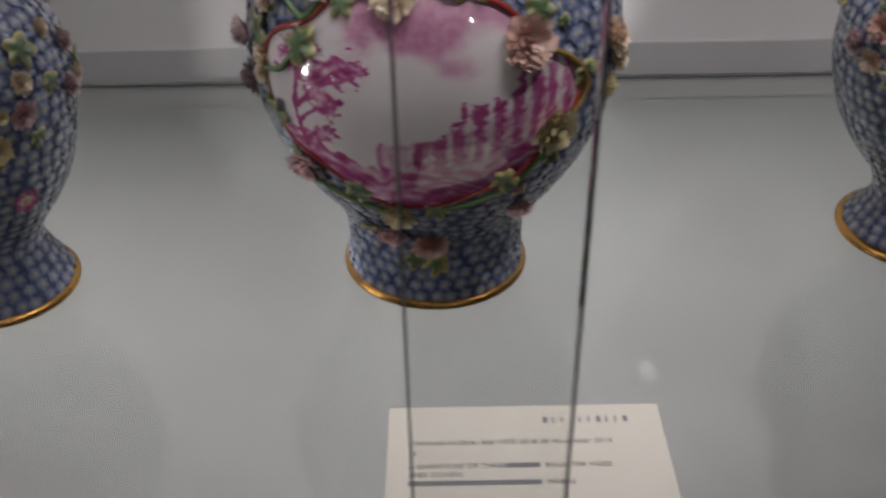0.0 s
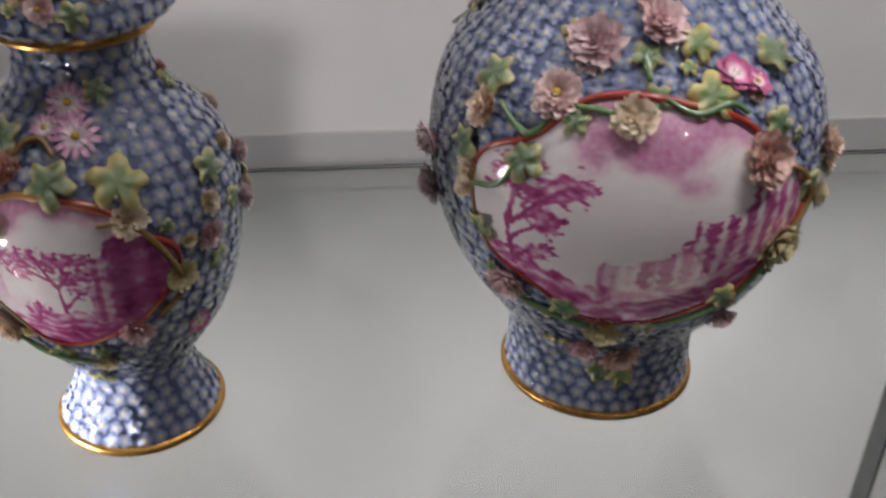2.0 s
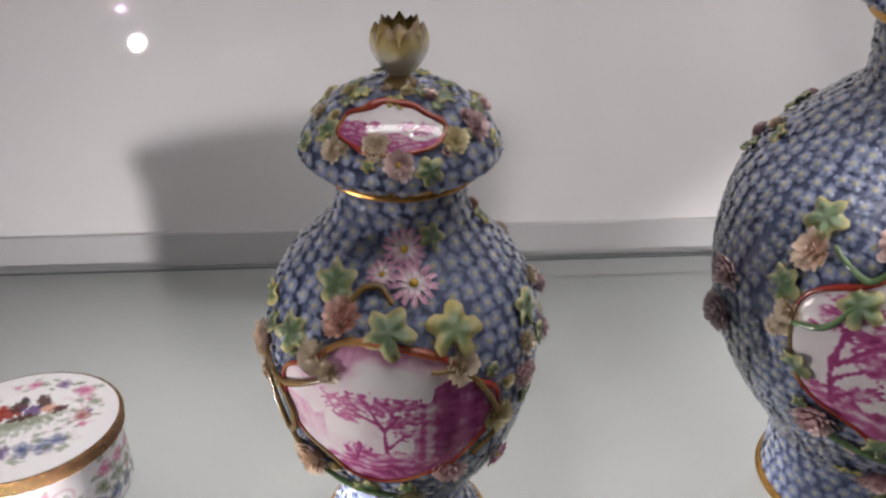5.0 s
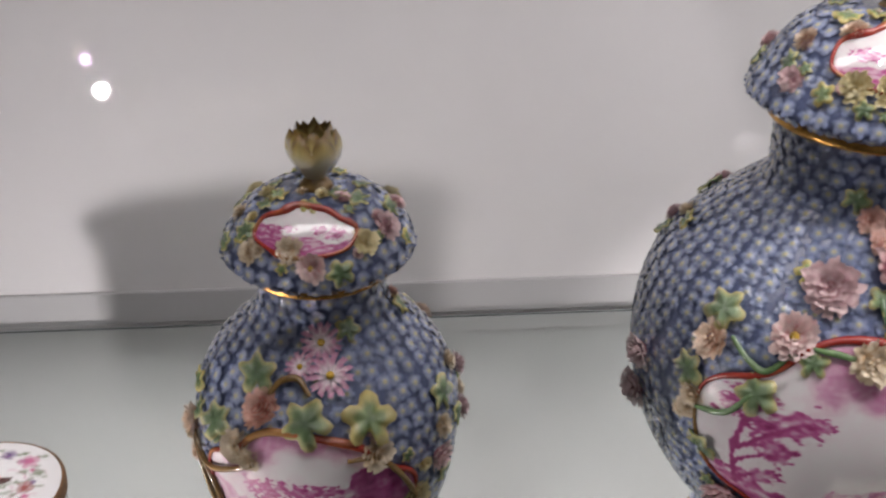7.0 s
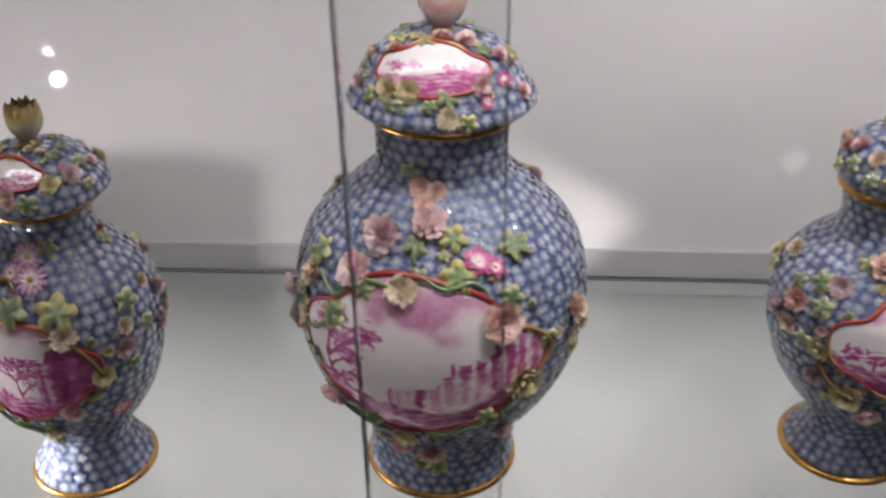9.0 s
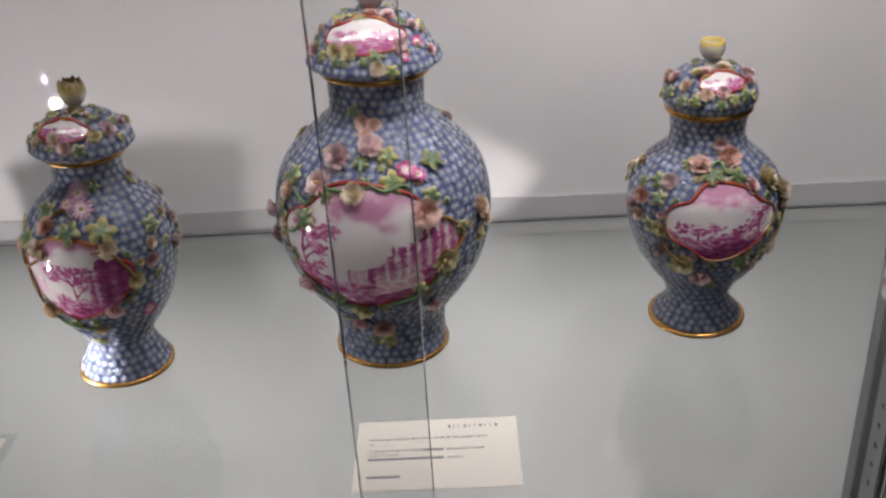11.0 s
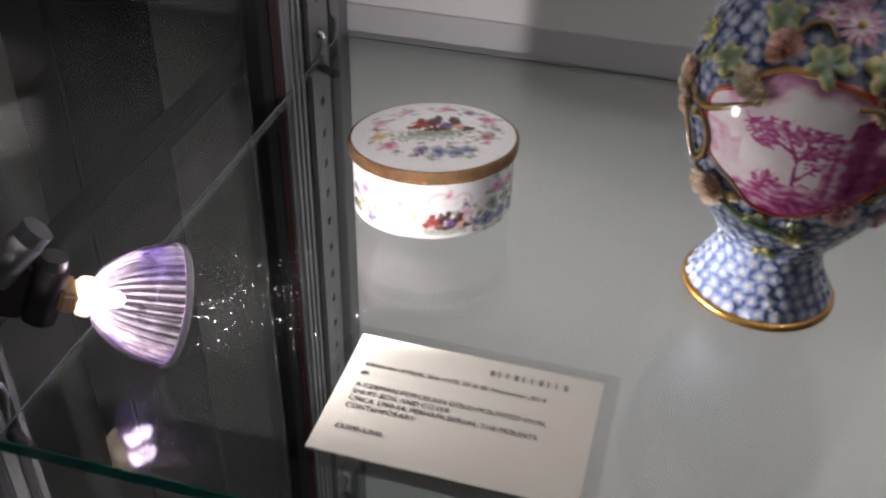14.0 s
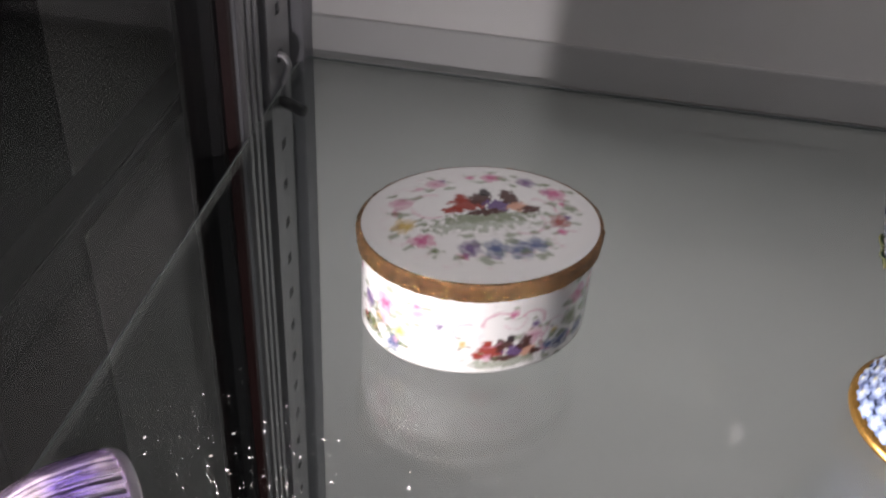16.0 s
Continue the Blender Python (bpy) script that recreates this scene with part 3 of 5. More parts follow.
def fbm(x, y, seed, octaves=3):
    return sum(noise.noise(Vector((x * 2 ** k, y * 2 ** k, seed * 7.3 + k))) / 1.8 ** k for k in range(octaves))


def clump(u, v, cu, cv, r, n):
    """Leafy blotches about (cu, cv): above zero inside."""
    return 0.95 + 0.9 * n - math.hypot(u - cu, (v - cv) * 1.05) / r


def stroke(u, v, a, b, width):
    """True within a brush stroke from a to b."""
    dx, dy = b[0] - a[0], b[1] - a[1]
    k = max(0.0, min(1.0, ((u - a[0]) * dx + (v - a[1]) * dy) / (dx * dx + dy * dy)))
    return math.hypot(u - a[0] - k * dx, v - a[1] - k * dy) < width * (1.3 - 0.6 * k)


TREE_TALL = ([((-0.74, -0.55), (-0.78, -0.1)), ((-0.78, -0.1), (-0.70, 0.40)), ((-0.77, -0.15), (-0.60, 0.12)), ((-0.60, 0.12), (-0.44, 0.30)), ((-0.76, -0.28), (-0.62, -0.12)), ((-0.70, 0.15), (-0.84, 0.38)), ((-0.74, -0.5), (-0.62, -0.34))],
             [(-0.46, 0.30, 0.15), (-0.34, 0.34, 0.09), (-0.60, 0.20, 0.13), (-0.56, 0.02, 0.12), (-0.52, -0.10, 0.08), (-0.70, 0.42, 0.14), (-0.84, 0.30, 0.10), (-0.58, -0.34, 0.10), (-0.68, -0.42, 0.10)])
TREE_MID = ([((0.04, -0.5), (0.02, -0.1)), ((0.02, -0.1), (-0.10, 0.22)), ((0.02, -0.1), (0.16, 0.16)), ((-0.02, 0.0), (-0.30, 0.20)), ((0.05, -0.42), (0.20, -0.16)), ((-0.28, -0.70), (-0.20, -0.42))],
            [(-0.38, 0.26, 0.14), (-0.20, 0.30, 0.15), (-0.30, 0.08, 0.11), (0.02, 0.28, 0.14), (0.18, 0.30, 0.13), (0.22, 0.10, 0.12), (0.10, 0.04, 0.10), (0.20, -0.14, 0.10), (-0.24, -0.50, 0.12)])


def landscape(u, v, style):
    """How much puce the painter laid at (u, v) of a panel: trees, ruins, a river bank and a clouded sky."""
    n1, n2, n3 = fbm(u * 2.2, v * 2.2, style), fbm(u * 8, v * 8, style + 3), fbm(u * 15, v * 17, style + 6)
    p = 0.05 + 0.04 * n1
    if style >= 4:
        # lids: a bank sloping across the lower half, small trees, bare sky
        g = -0.10 - 0.35 * u * (1 if style % 2 else -1) + 0.22 * n1
        if v < g:
            p = 0.42 + 0.25 * n2 + 0.28 * min(1.0, (g - v) * 1.3) + 0.10 * math.sin(26 * v + 6 * n1)
        for cu, cv, r in ((-0.62, 0.10, 0.18), (-0.30, 0.24, 0.13), (0.34, 0.20, 0.16), (0.62, 0.02, 0.22)):
            if clump(u, v, cu, cv, r, n3) > 0:
                p = max(p, 0.55 + 0.3 * n3)
        return max(0.0, min(1.0, p))
    # clouds along the top
    p += max(0.0, min(0.42, (v - 0.48 + 0.40 * n1 + (0.10 * u if style == 0 else 0.0)) * 1.3))
    stems, crowns, dense = [], [], 1.0
    if style == 0:
        g = -0.60 + 0.42 * max(0.0, abs(u + 0.1) - 0.15) ** 1.2 + 0.06 * n2
        stems, crowns = TREE_TALL
        if v >= g and u > -0.22:
            # far walls and a row of poplars and columns growing taller to one side
            top = g + 0.30 + 0.24 * u + 0.10 * n1
            if v < top:
                p = max(p, 0.24 + 0.26 * n2 + (0.16 if abs((u * 13 + 0.6 * n1) % 1.0 - 0.5) < 0.2 else 0.0))
            k = math.floor(u * 8.5)
            high = top + 0.05 + 0.22 * noise.noise(Vector((k * 3.1, 4.2, style))) + (0.10 if u > 0.3 else -0.06)
            mid = abs(u * 8.5 - k - 0.5) + 0.25 * n3
            if v < high and mid < 0.28 and u > 0.02:
                p = max(p, 0.62 + 0.25 * n2)
            if abs(v - high) < 0.07 + 0.05 * n3 and mid < 0.42 and u > 0.02:
                p = max(p, 0.66 + 0.3 * n3)
    elif style == 1:
        g = -0.58 + 0.10 * math.sin(3 * u + 1) + 0.06 * n2
        stems, crowns = TREE_MID
        p = max(p, 0.10 + 0.14 * n1)
        if 0.46 < u + 0.03 * n2 and v < 0.60 + 0.2 * n1:
            p = max(p, 0.72 + 0.22 * n2 + 0.12 * math.sin(24 * u))
        elif 0.28 < u < 0.48 and v < 0.46 + 0.2 * n1:
            p = max(p, 0.42 + 0.3 * n2 + (0.2 if abs(u - 0.36) < 0.03 else 0.0))
        if u < -0.55 and -0.45 < v < 0.02 + 0.3 * n1:
            p = max(p, 0.30 + 0.2 * n2)
    else:
        g = -0.30 + 0.16 * math.sin(4.2 * u + 0.6) + 0.16 * n1 + 0.08 * n2
        crowns = [(-0.72, -0.12, 0.16), (-0.46, -0.16, 0.14), (-0.16, -0.10, 0.15), (0.72, 0.12, 0.18), (0.86, 0.28, 0.16), (0.60, -0.08, 0.18), (0.24, -0.18, 0.13)]
        stems = [((0.70, -0.4), (0.74, 0.15)), ((-0.46, -0.4), (-0.46, -0.1))]
    if v < g:
        p = max(p, 0.46 + 0.24 * n2 + 0.34 * min(1.0, (g - v) * 1.8) + 0.14 * math.sin(44 * v + 9 * n1))
    for cu, cv, r in crowns:
        if clump(u, v, cu, cv, r, n3) > 0:
            p = max(p, 0.56 + 0.42 * n3)
    for a, b in stems:
        if stroke(u, v, a, b, 0.017 + 0.006 * n2):
            p = max(p, 0.80)
    return max(0.0, min(1.0, p))


def panel_part(skin, panel, style, parent):
    rings, seg = 60, 200
    v, f, w = [], [], []
    for i in range(rings + 1):
        t = i / rings
        for k in range(seg):
            eu, ev = panel.edge(2 * math.pi * k / seg)
            u, q = eu * t, ev * t
            p, _ = skin.at(panel.deg + u * panel.hd, panel.z + q * panel.hz, 0.0014 if i < rings else 0.0002)
            v.append(tuple(p))
            w.append(landscape(u, q, style))
    for i in range(rings):
        for k in range(seg):
            a, b = i * seg + k, i * seg + (k + 1) % seg
            f.append((a, b, b + seg, a + seg))
    ob = new("painted_panel", shaped("painted_panel", [(v, f, w)], M_PUCE, "puce"))
    ob.parent = parent
    ob["label"] = "white panel with a puce landscape"
    pts = [skin.at(panel.deg + panel.edge(2 * math.pi * k / 96)[0] * panel.hd, panel.z + panel.edge(2 * math.pi * k / 96)[1] * panel.hz, 0.0016)[0] for k in range(97)]
    bm = tube(pts, [0.0007 + 0.0009 * max(0, noise.noise(Vector((k * 0.14, style, 0)))) + 0.0007 * max(0, math.sin(2 * math.pi * k / 96)) for k in range(97)], 8)
    o = part("scroll_border", bm, M_BORDER, ob, "red and gilt scroll border", True)
    at = o.data.attributes.new("tip", "FLOAT", "POINT")
    at.data.foreach_set("value", [0.5 + 0.9 * noise.noise(Vector((0.09 * (i // 8), style + 5, 0))) for i in range(len(o.data.vertices))])


def florets(skin, z0, z1, size, panels, parent, singles, seed):
    """Blossoms in staggered rows all over a skin; the front ones are pieces of their own."""
    rnd = random.Random(seed)
    spots, row, z = [], 0, z0
    while z < z1:
        r = skin.radius(z)
        n = max(6, int(2 * math.pi * r / (size * 1.78)))
        for k in range(n):
            d = (360.0 * (k + 0.5 * (row % 2)) / n + rnd.uniform(-2, 2) + 180) % 360 - 180
            if not any(p.inside(d, z, 0.97) for p in panels):
                spots.append((d, z + rnd.uniform(-0.0005, 0.0005)))
        e = 0.001
        slope = (skin.radius(z + e) - skin.radius(z - e)) / (2 * e)
        z += size * 1.56 / math.sqrt(1 + slope * slope)
        row += 1
    front = sorted(spots, key=lambda s: abs(s[0]))[:singles]
    for d, z in front:
        ob = new("floret", FLORETS[rnd.randrange(3)])
        ob.parent = parent
        ob.matrix_local = skin.pose_on(d, z, size * rnd.uniform(0.92, 1.08), rnd.uniform(0, 6), -0.0003)
    patches = []
    for d, z in sorted(spots, key=lambda s: abs(s[0]))[singles:]:
        m = skin.pose_on(d, z, size * rnd.uniform(0.92, 1.08), rnd.uniform(0, 6), -0.0003)
        v, f, w = floret_patch(rnd)
        patches.append(([tuple(m @ Vector(p)) for p in v], f, w))
    ob = new("floret_field", shaped("floret_field", patches, M_FLORET, "tip"))
    ob.parent = parent
    tagged(ob, "field of tiny pale blue blossoms", kind="stuff")


def bloom(skin, parent, colour, deg, mm, radius, rnd):
    kind = {"daisy": "daisy", "magenta": "open"}.get(colour, "rose")
    v = rnd.randrange(3)
    if (colour, v) not in ROSES:
        ROSES[colour, v] = rose_mesh(colour, kind, hash_of(colour) + v)
    ob = new("flower", ROSES[colour, v])
    ob.parent = parent
    m = skin.pose_on(deg, mm / 1000, radius * 1.16 / 1000, rnd.uniform(0, 6), 0.0005) @ Matrix.Diagonal((1, 1, 0.9, 1))
    ob.matrix_local = m @ Matrix.Rotation(rnd.uniform(-0.25, 0.25), 4, "X") @ Matrix.Rotation(rnd.uniform(-0.25, 0.25), 4, "Y")
    if colour in ("daisy", "blush", "magenta"):
        h = new("flower_heart", DOME)
        h.parent = ob
        h.matrix_local = Matrix.Translation((0, 0, 0.66 if colour == "blush" else 0.34)) @ Matrix.Diagonal((0.2, 0.2, 0.2, 1))


def hash_of(text):
    return sum((i + 1) * ord(c) for i, c in enumerate(text))


def frond(skin, parent, colour, deg, mm, radius, rnd):
    v = rnd.randrange(3)
    if (colour, v) not in LEAVES:
        LEAVES[colour, v] = leaf_mesh(colour, hash_of(colour) * 5 + v)
    ob = new("leaf", LEAVES[colour, v])
    ob.parent = parent
    ob.matrix_local = skin.pose_on(deg, mm / 1000, radius * 1.08 / 1000, rnd.uniform(-0.9, 0.9), 0.0014) @ Matrix.Rotation(rnd.uniform(-0.3, 0.3), 4, "X")


def twig(skin, parent, points, mat, radius=0.0011, off=0.0025):
    pts = []
    for d, mm in smoothed(points, 8):
        pts.append(skin.at(d, mm / 1000, off)[0])
    k = len(pts)
    part("twig", tube(pts, [radius * (0.75 + 0.45 * math.sin(math.pi * i / (k - 1))) for i in range(k)], 7), mat, parent, "", True)


def bud(parent, z, size, mat, closed):
    """The knob: a bud of overlapping upright petals on a short stalk."""
    patches = []
    for ring, (n, rr, hh) in enumerate(((6, 1.0, 1.0), (6, 0.86, 1.08), (5, 0.6, 1.0))):
        for k in range(n):
            a0 = 2 * math.pi * (k + 0.5 * ring) / n
            v, f, w = [], [], []
            for i in range(6):
                t = i / 5
                r = rr * (0.35 + 0.75 * math.sin(math.pi * (0.08 + (0.68 if closed else 0.56) * t)))
                half = (math.pi / n) * 1.12 * math.sin(math.pi * (0.30 + 0.58 * t)) ** 0.7
                for j in (-1, 0, 1):
                    v.append((r * (0.90 if j else 1.05) * math.cos(a0 + j * half), r * (0.90 if j else 1.05) * math.sin(a0 + j * half), 2.0 * hh * t - (0.26 if j and i == 5 else 0)))
                    w.append(min(1.0, t + (0.22 if j and i > 1 else 0.0)))
            for i in range(5):
                for j in range(2):
                    q = i * 3 + j
                    f.append((q, q + 1, q + 4, q + 3))
            patches.append((v, f, w))
    me = shaped("bud_knob", patches, mat, "tip")
    ob = new("bud_knob", me)
    ob.parent = parent
    ob.matrix_local = Matrix.Translation((0, 0, z)) @ Matrix.Diagonal((size, size, size, 1))
    part("stalk", lathe(smoothed([(size * 0.75, z - 0.004), (size * 0.42, z - 0.0005), (size * 0.4, z + 0.0015), (size * 0.6, z + 0.004)], 3), 16), M_TWIG, parent, "", True)


def cup_bud(parent, z, size):
    """The knob of the paler lid: an opened cup with a yellow lip."""
    prof = smoothed([(0.42, 0.0), (0.80, 0.30), (1.04, 0.80), (1.06, 1.30), (0.98, 1.62), (0.90, 1.66), (0.84, 1.50), (0.70, 0.9), (0.1, 0.5)], 4)
    bm = lathe([(r * size, z + h * size) for r, h in prof], 40)
    ob = part("bud_knob", bm, M_CUP, parent, "opened grey-white bud with a yellow lip", True)
    at = ob.data.attributes.new("tip", "FLOAT", "POINT")
    at.data.foreach_set("value", [max(0.0, min(1.0, (v.co.z - z) / size / 1.66 + 0.12 * noise.noise(v.co * 500))) for v in ob.data.vertices])
    part("stalk", lathe(smoothed([(size * 0.75, z - 0.004), (size * 0.46, z - 0.0008), (size * 0.44, z + 0.0010), (size * 0.5, z + 0.003)], 3), 16), M_CUP_STALK, parent, "", True)


def vase(m, body, lid, panel, lid_panel, style, size, blooms, fronds, lid_blooms, lid_fronds, twigs, knob, label):
    t = empty("lidded_vase", m, label, "vase", "garniture of three vases")
    rnd = random.Random(style + 11)
    sb, sl = Skin(body), Skin(lid)
    b = part("body", lathe(smoothed(body, 4), 96), M_GROUND, t, "", True)
    l = part("lid", lathe(smoothed(lid, 4), 80), M_GROUND, t, "", True)
    r, z = body[1]
    part("foot_rim", lathe(smoothed([(r - 0.001, 0.0), (r + 0.0014, 0.0008), (r + 0.0017, 0.0028), (r + 0.0004, 0.0042), (r - 0.002, 0.0045)], 3), 96), M_GOLD, b, "worn gilt foot rim", True)
    r, z = lid[0]
    part("lid_rim", lathe(smoothed([(r - 0.002, z - 0.0022), (r + 0.0012, z - 0.0016), (r + 0.0018, z), (r + 0.0006, z + 0.0026), (r - 0.002, z + 0.003)], 3), 96), M_GOLD, l, "gilt band round the lid", True)
    panel_part(sb, panel, style, b)
    panel_part(sl, lid_panel, style + 4, l)
    florets(sb, 0.0062, body[-1][1] - 0.001, size, [panel], b, 290, style)
    florets(sl, lid[2][1], lid[-2][1], size * 0.95, [lid_panel], l, 60, style + 1)
    for it in blooms:
        bloom(sb, b, *it, rnd)
    for it in fronds:
        frond(sb, b, *it, rnd)
    low, high = 1000 * lid[2][1], 1000 * lid[-2][1]
    for colour, d, mm, rr in lid_blooms:
        bloom(sl, l, colour, d, min(high, max(low + 1, mm)), rr, rnd)
    for colour, d, mm, rr in lid_fronds:
        frond(sl, l, colour, d, min(high, max(low + 1, mm)), rr, rnd)
    for mat, pts in twigs:
        twig(sb, b, pts, mat)
    # more blooms and leaves round the back, as on the front
    for k in range(9):
        d = 105 + k * 18 + rnd.uniform(-6, 6)
        zz = 1000 * body[-1][1] * rnd.uniform(0.32, 0.78)
        bloom(sb, b, rnd.choice(("pink", "mauve", "peach", "cream")), d, zz, rnd.uniform(3.4, 4.8), rnd)
        frond(sb, b, rnd.choice("gy"), d + 9, zz + rnd.uniform(-9, 9), rnd.uniform(4.5, 6.5), rnd)
        if k % 2:
            bloom(sl, l, rnd.choice(("pink", "yellow", "peach")), d, 1000 * (lid[3][1] * 0.5 + lid[6][1] * 0.5) + rnd.uniform(-4, 4), 3.8, rnd)
            frond(sl, l, "g", d + 12, 1000 * (lid[3][1] * 0.5 + lid[6][1] * 0.5) + rnd.uniform(-4, 4), 4.2, rnd)
    # a ring of small leaves under the knob
    for k in range(7):
        frond(sl, l, "gy"[k % 3 == 0], 51 * k + rnd.uniform(-12, 12), high - rnd.uniform(0.3, 1.6), rnd.uniform(2.6, 3.8), rnd)
    # small sprigs between the larger blooms
    for skin, host, pan, n, big in ((sb, b, panel, 12, 1.0), (sl, l, lid_panel, 12, 0.8)):
        for k in range(n):
            u, q = pan.edge(2 * math.pi * (k + rnd.uniform(-0.3, 0.3)) / n)
            g = rnd.uniform(1.12, 1.24) if big == 1.0 else rnd.uniform(1.3, 1.6)
            d, zz = pan.deg + u * g * pan.hd, 1000 * (pan.z + q * g * pan.hz)
            if k % 2:
                frond(skin, host, rnd.choice("ggy"), d, zz, rnd.uniform(2.6, 3.8) * big, rnd)
            else:
                bloom(skin, host, rnd.choice(("cream", "pink", "peach", "mauve", "yellow")), d, zz, rnd.uniform(2.2, 3.0) * big, rnd)
    if style == 2:
        cup_bud(l, lid[-1][1] + 0.003, knob[0])
    else:
        bud(l, lid[-1][1] + (0.0045 if style == 1 else 0.002), *knob)
    return t


vase(pose(-0.0036, 0.3775, SHELF + 0.0006, -1.8, 0.93, 0), BODY_BIG, LID_BIG, Panel(-7, 0.111, 46, 0.040), Panel(-6, 0.2375, 47, 0.0086, 0.04), 0, 0.0036,
     [("mauve", -27, 165, 8.6), ("pink", -4, 171, 7.6), ("blush", -34, 151, 7.3), ("peach", -55, 141, 6.6), ("cream", -12, 148, 7.0), ("magenta", 19, 158, 6.3), ("magenta", 26, 155, 5.2), ("salmon", 25, 133, 8.8),
      ("yellow", 35, 99, 8.6), ("peach", 62, 123, 6.8), ("mauve", -82, 116, 6.8), ("mauve", -86, 95, 7.4), ("cream", -57, 118, 4.6), ("cream", -58, 112, 3.8), ("pink", -45, 79, 7.9), ("yellow", -13, 63, 7.0),
      ("pink", -21, 44, 6.6), ("salmon", -3, 38, 7.0), ("pink", 34, 60, 6.0), ("yellow", 60, 105, 5.2), ("cream", 68, 112, 4.8), ("salmon", -14, 183, 4.6), ("salmon", -1, 182, 4.2), ("salmon", -9, 177, 4.4),
      ("mauve", 110, 168, 4.2), ("cream", 122, 164, 4.0)],
     [("g", -56, 151, 7.7), ("y", -36, 167, 4.8), ("y", 9, 166, 6.9), ("g", 39, 160, 8.2), ("y", 10, 153, 8.4), ("g", -9, 163, 5.6), ("g", -39, 130, 7.9), ("g", -60, 127, 7.3), ("g", -52, 99, 6.9), ("g", -27, 145, 5.2),
      ("g", -6, 153, 5.2), ("g", 30, 143, 6.3), ("g", 45, 117, 6.2), ("g", -26, 73, 5.8), ("y", 21, 80, 5.8), ("y", -33, 44, 5.4), ("y", 0, 24, 6.1), ("g", -12, 26, 5.2), ("y", 0, 66, 5.0), ("g", -24, 190, 5.0),
      ("y", 116, 170, 4.4)],
     [("yellow", -36, 230, 4.7), ("yellow", -19, 230, 5.1), ("pink", 31, 232, 4.5), ("magenta", 32, 226, 3.9), ("mauve", -68, 227, 4.1), ("peach", -50, 243, 4.0), ("pink", 40, 246, 4.6), ("cream", 7, 221, 4.4),
      ("salmon", 4, 247, 4.6), ("peach", -77, 238, 3.7), ("magenta", 53, 232, 3.6), ("mauve", 62, 240, 4.0), ("pink", 66, 225, 3.8)],
     [("y", -49, 226, 4.2), ("y", -66, 245, 5.2), ("g", -23, 246, 4.1), ("g", 49, 243, 4.6), ("g", 7, 228, 5.2), ("y", 18, 219, 4.6), ("g", -76, 231, 4.6), ("g", -4, 225, 3.6), ("y", 80, 238, 4.4), ("g", -30, 224, 3.6)],
     [(M_STEM, [(-50, 145), (-43, 140), (-38, 139), (-33, 146)]), (M_STEM, [(-55, 115), (-46, 119), (-40, 130)]), (M_STEM, [(-28, 149), (-21, 149), (-15, 148)]), (M_STEM, [(-4, 153), (5, 149), (15, 151), (20, 148)]),
      (M_STEM, [(-10, 164), (-8, 157)]), (M_STEM, [(2, 68), (10, 70), (23, 76), (30, 85), (35, 96)]), (M_STEM, [(-48, 76), (-36, 70), (-24, 66), (-12, 63)]), (M_TWIG, [(27, 133), (40, 124), (46, 112), (38, 99)])],
     (0.0100, M_BUD_RED, True), "large blue flower-encrusted porcelain vase with puce landscape panel")

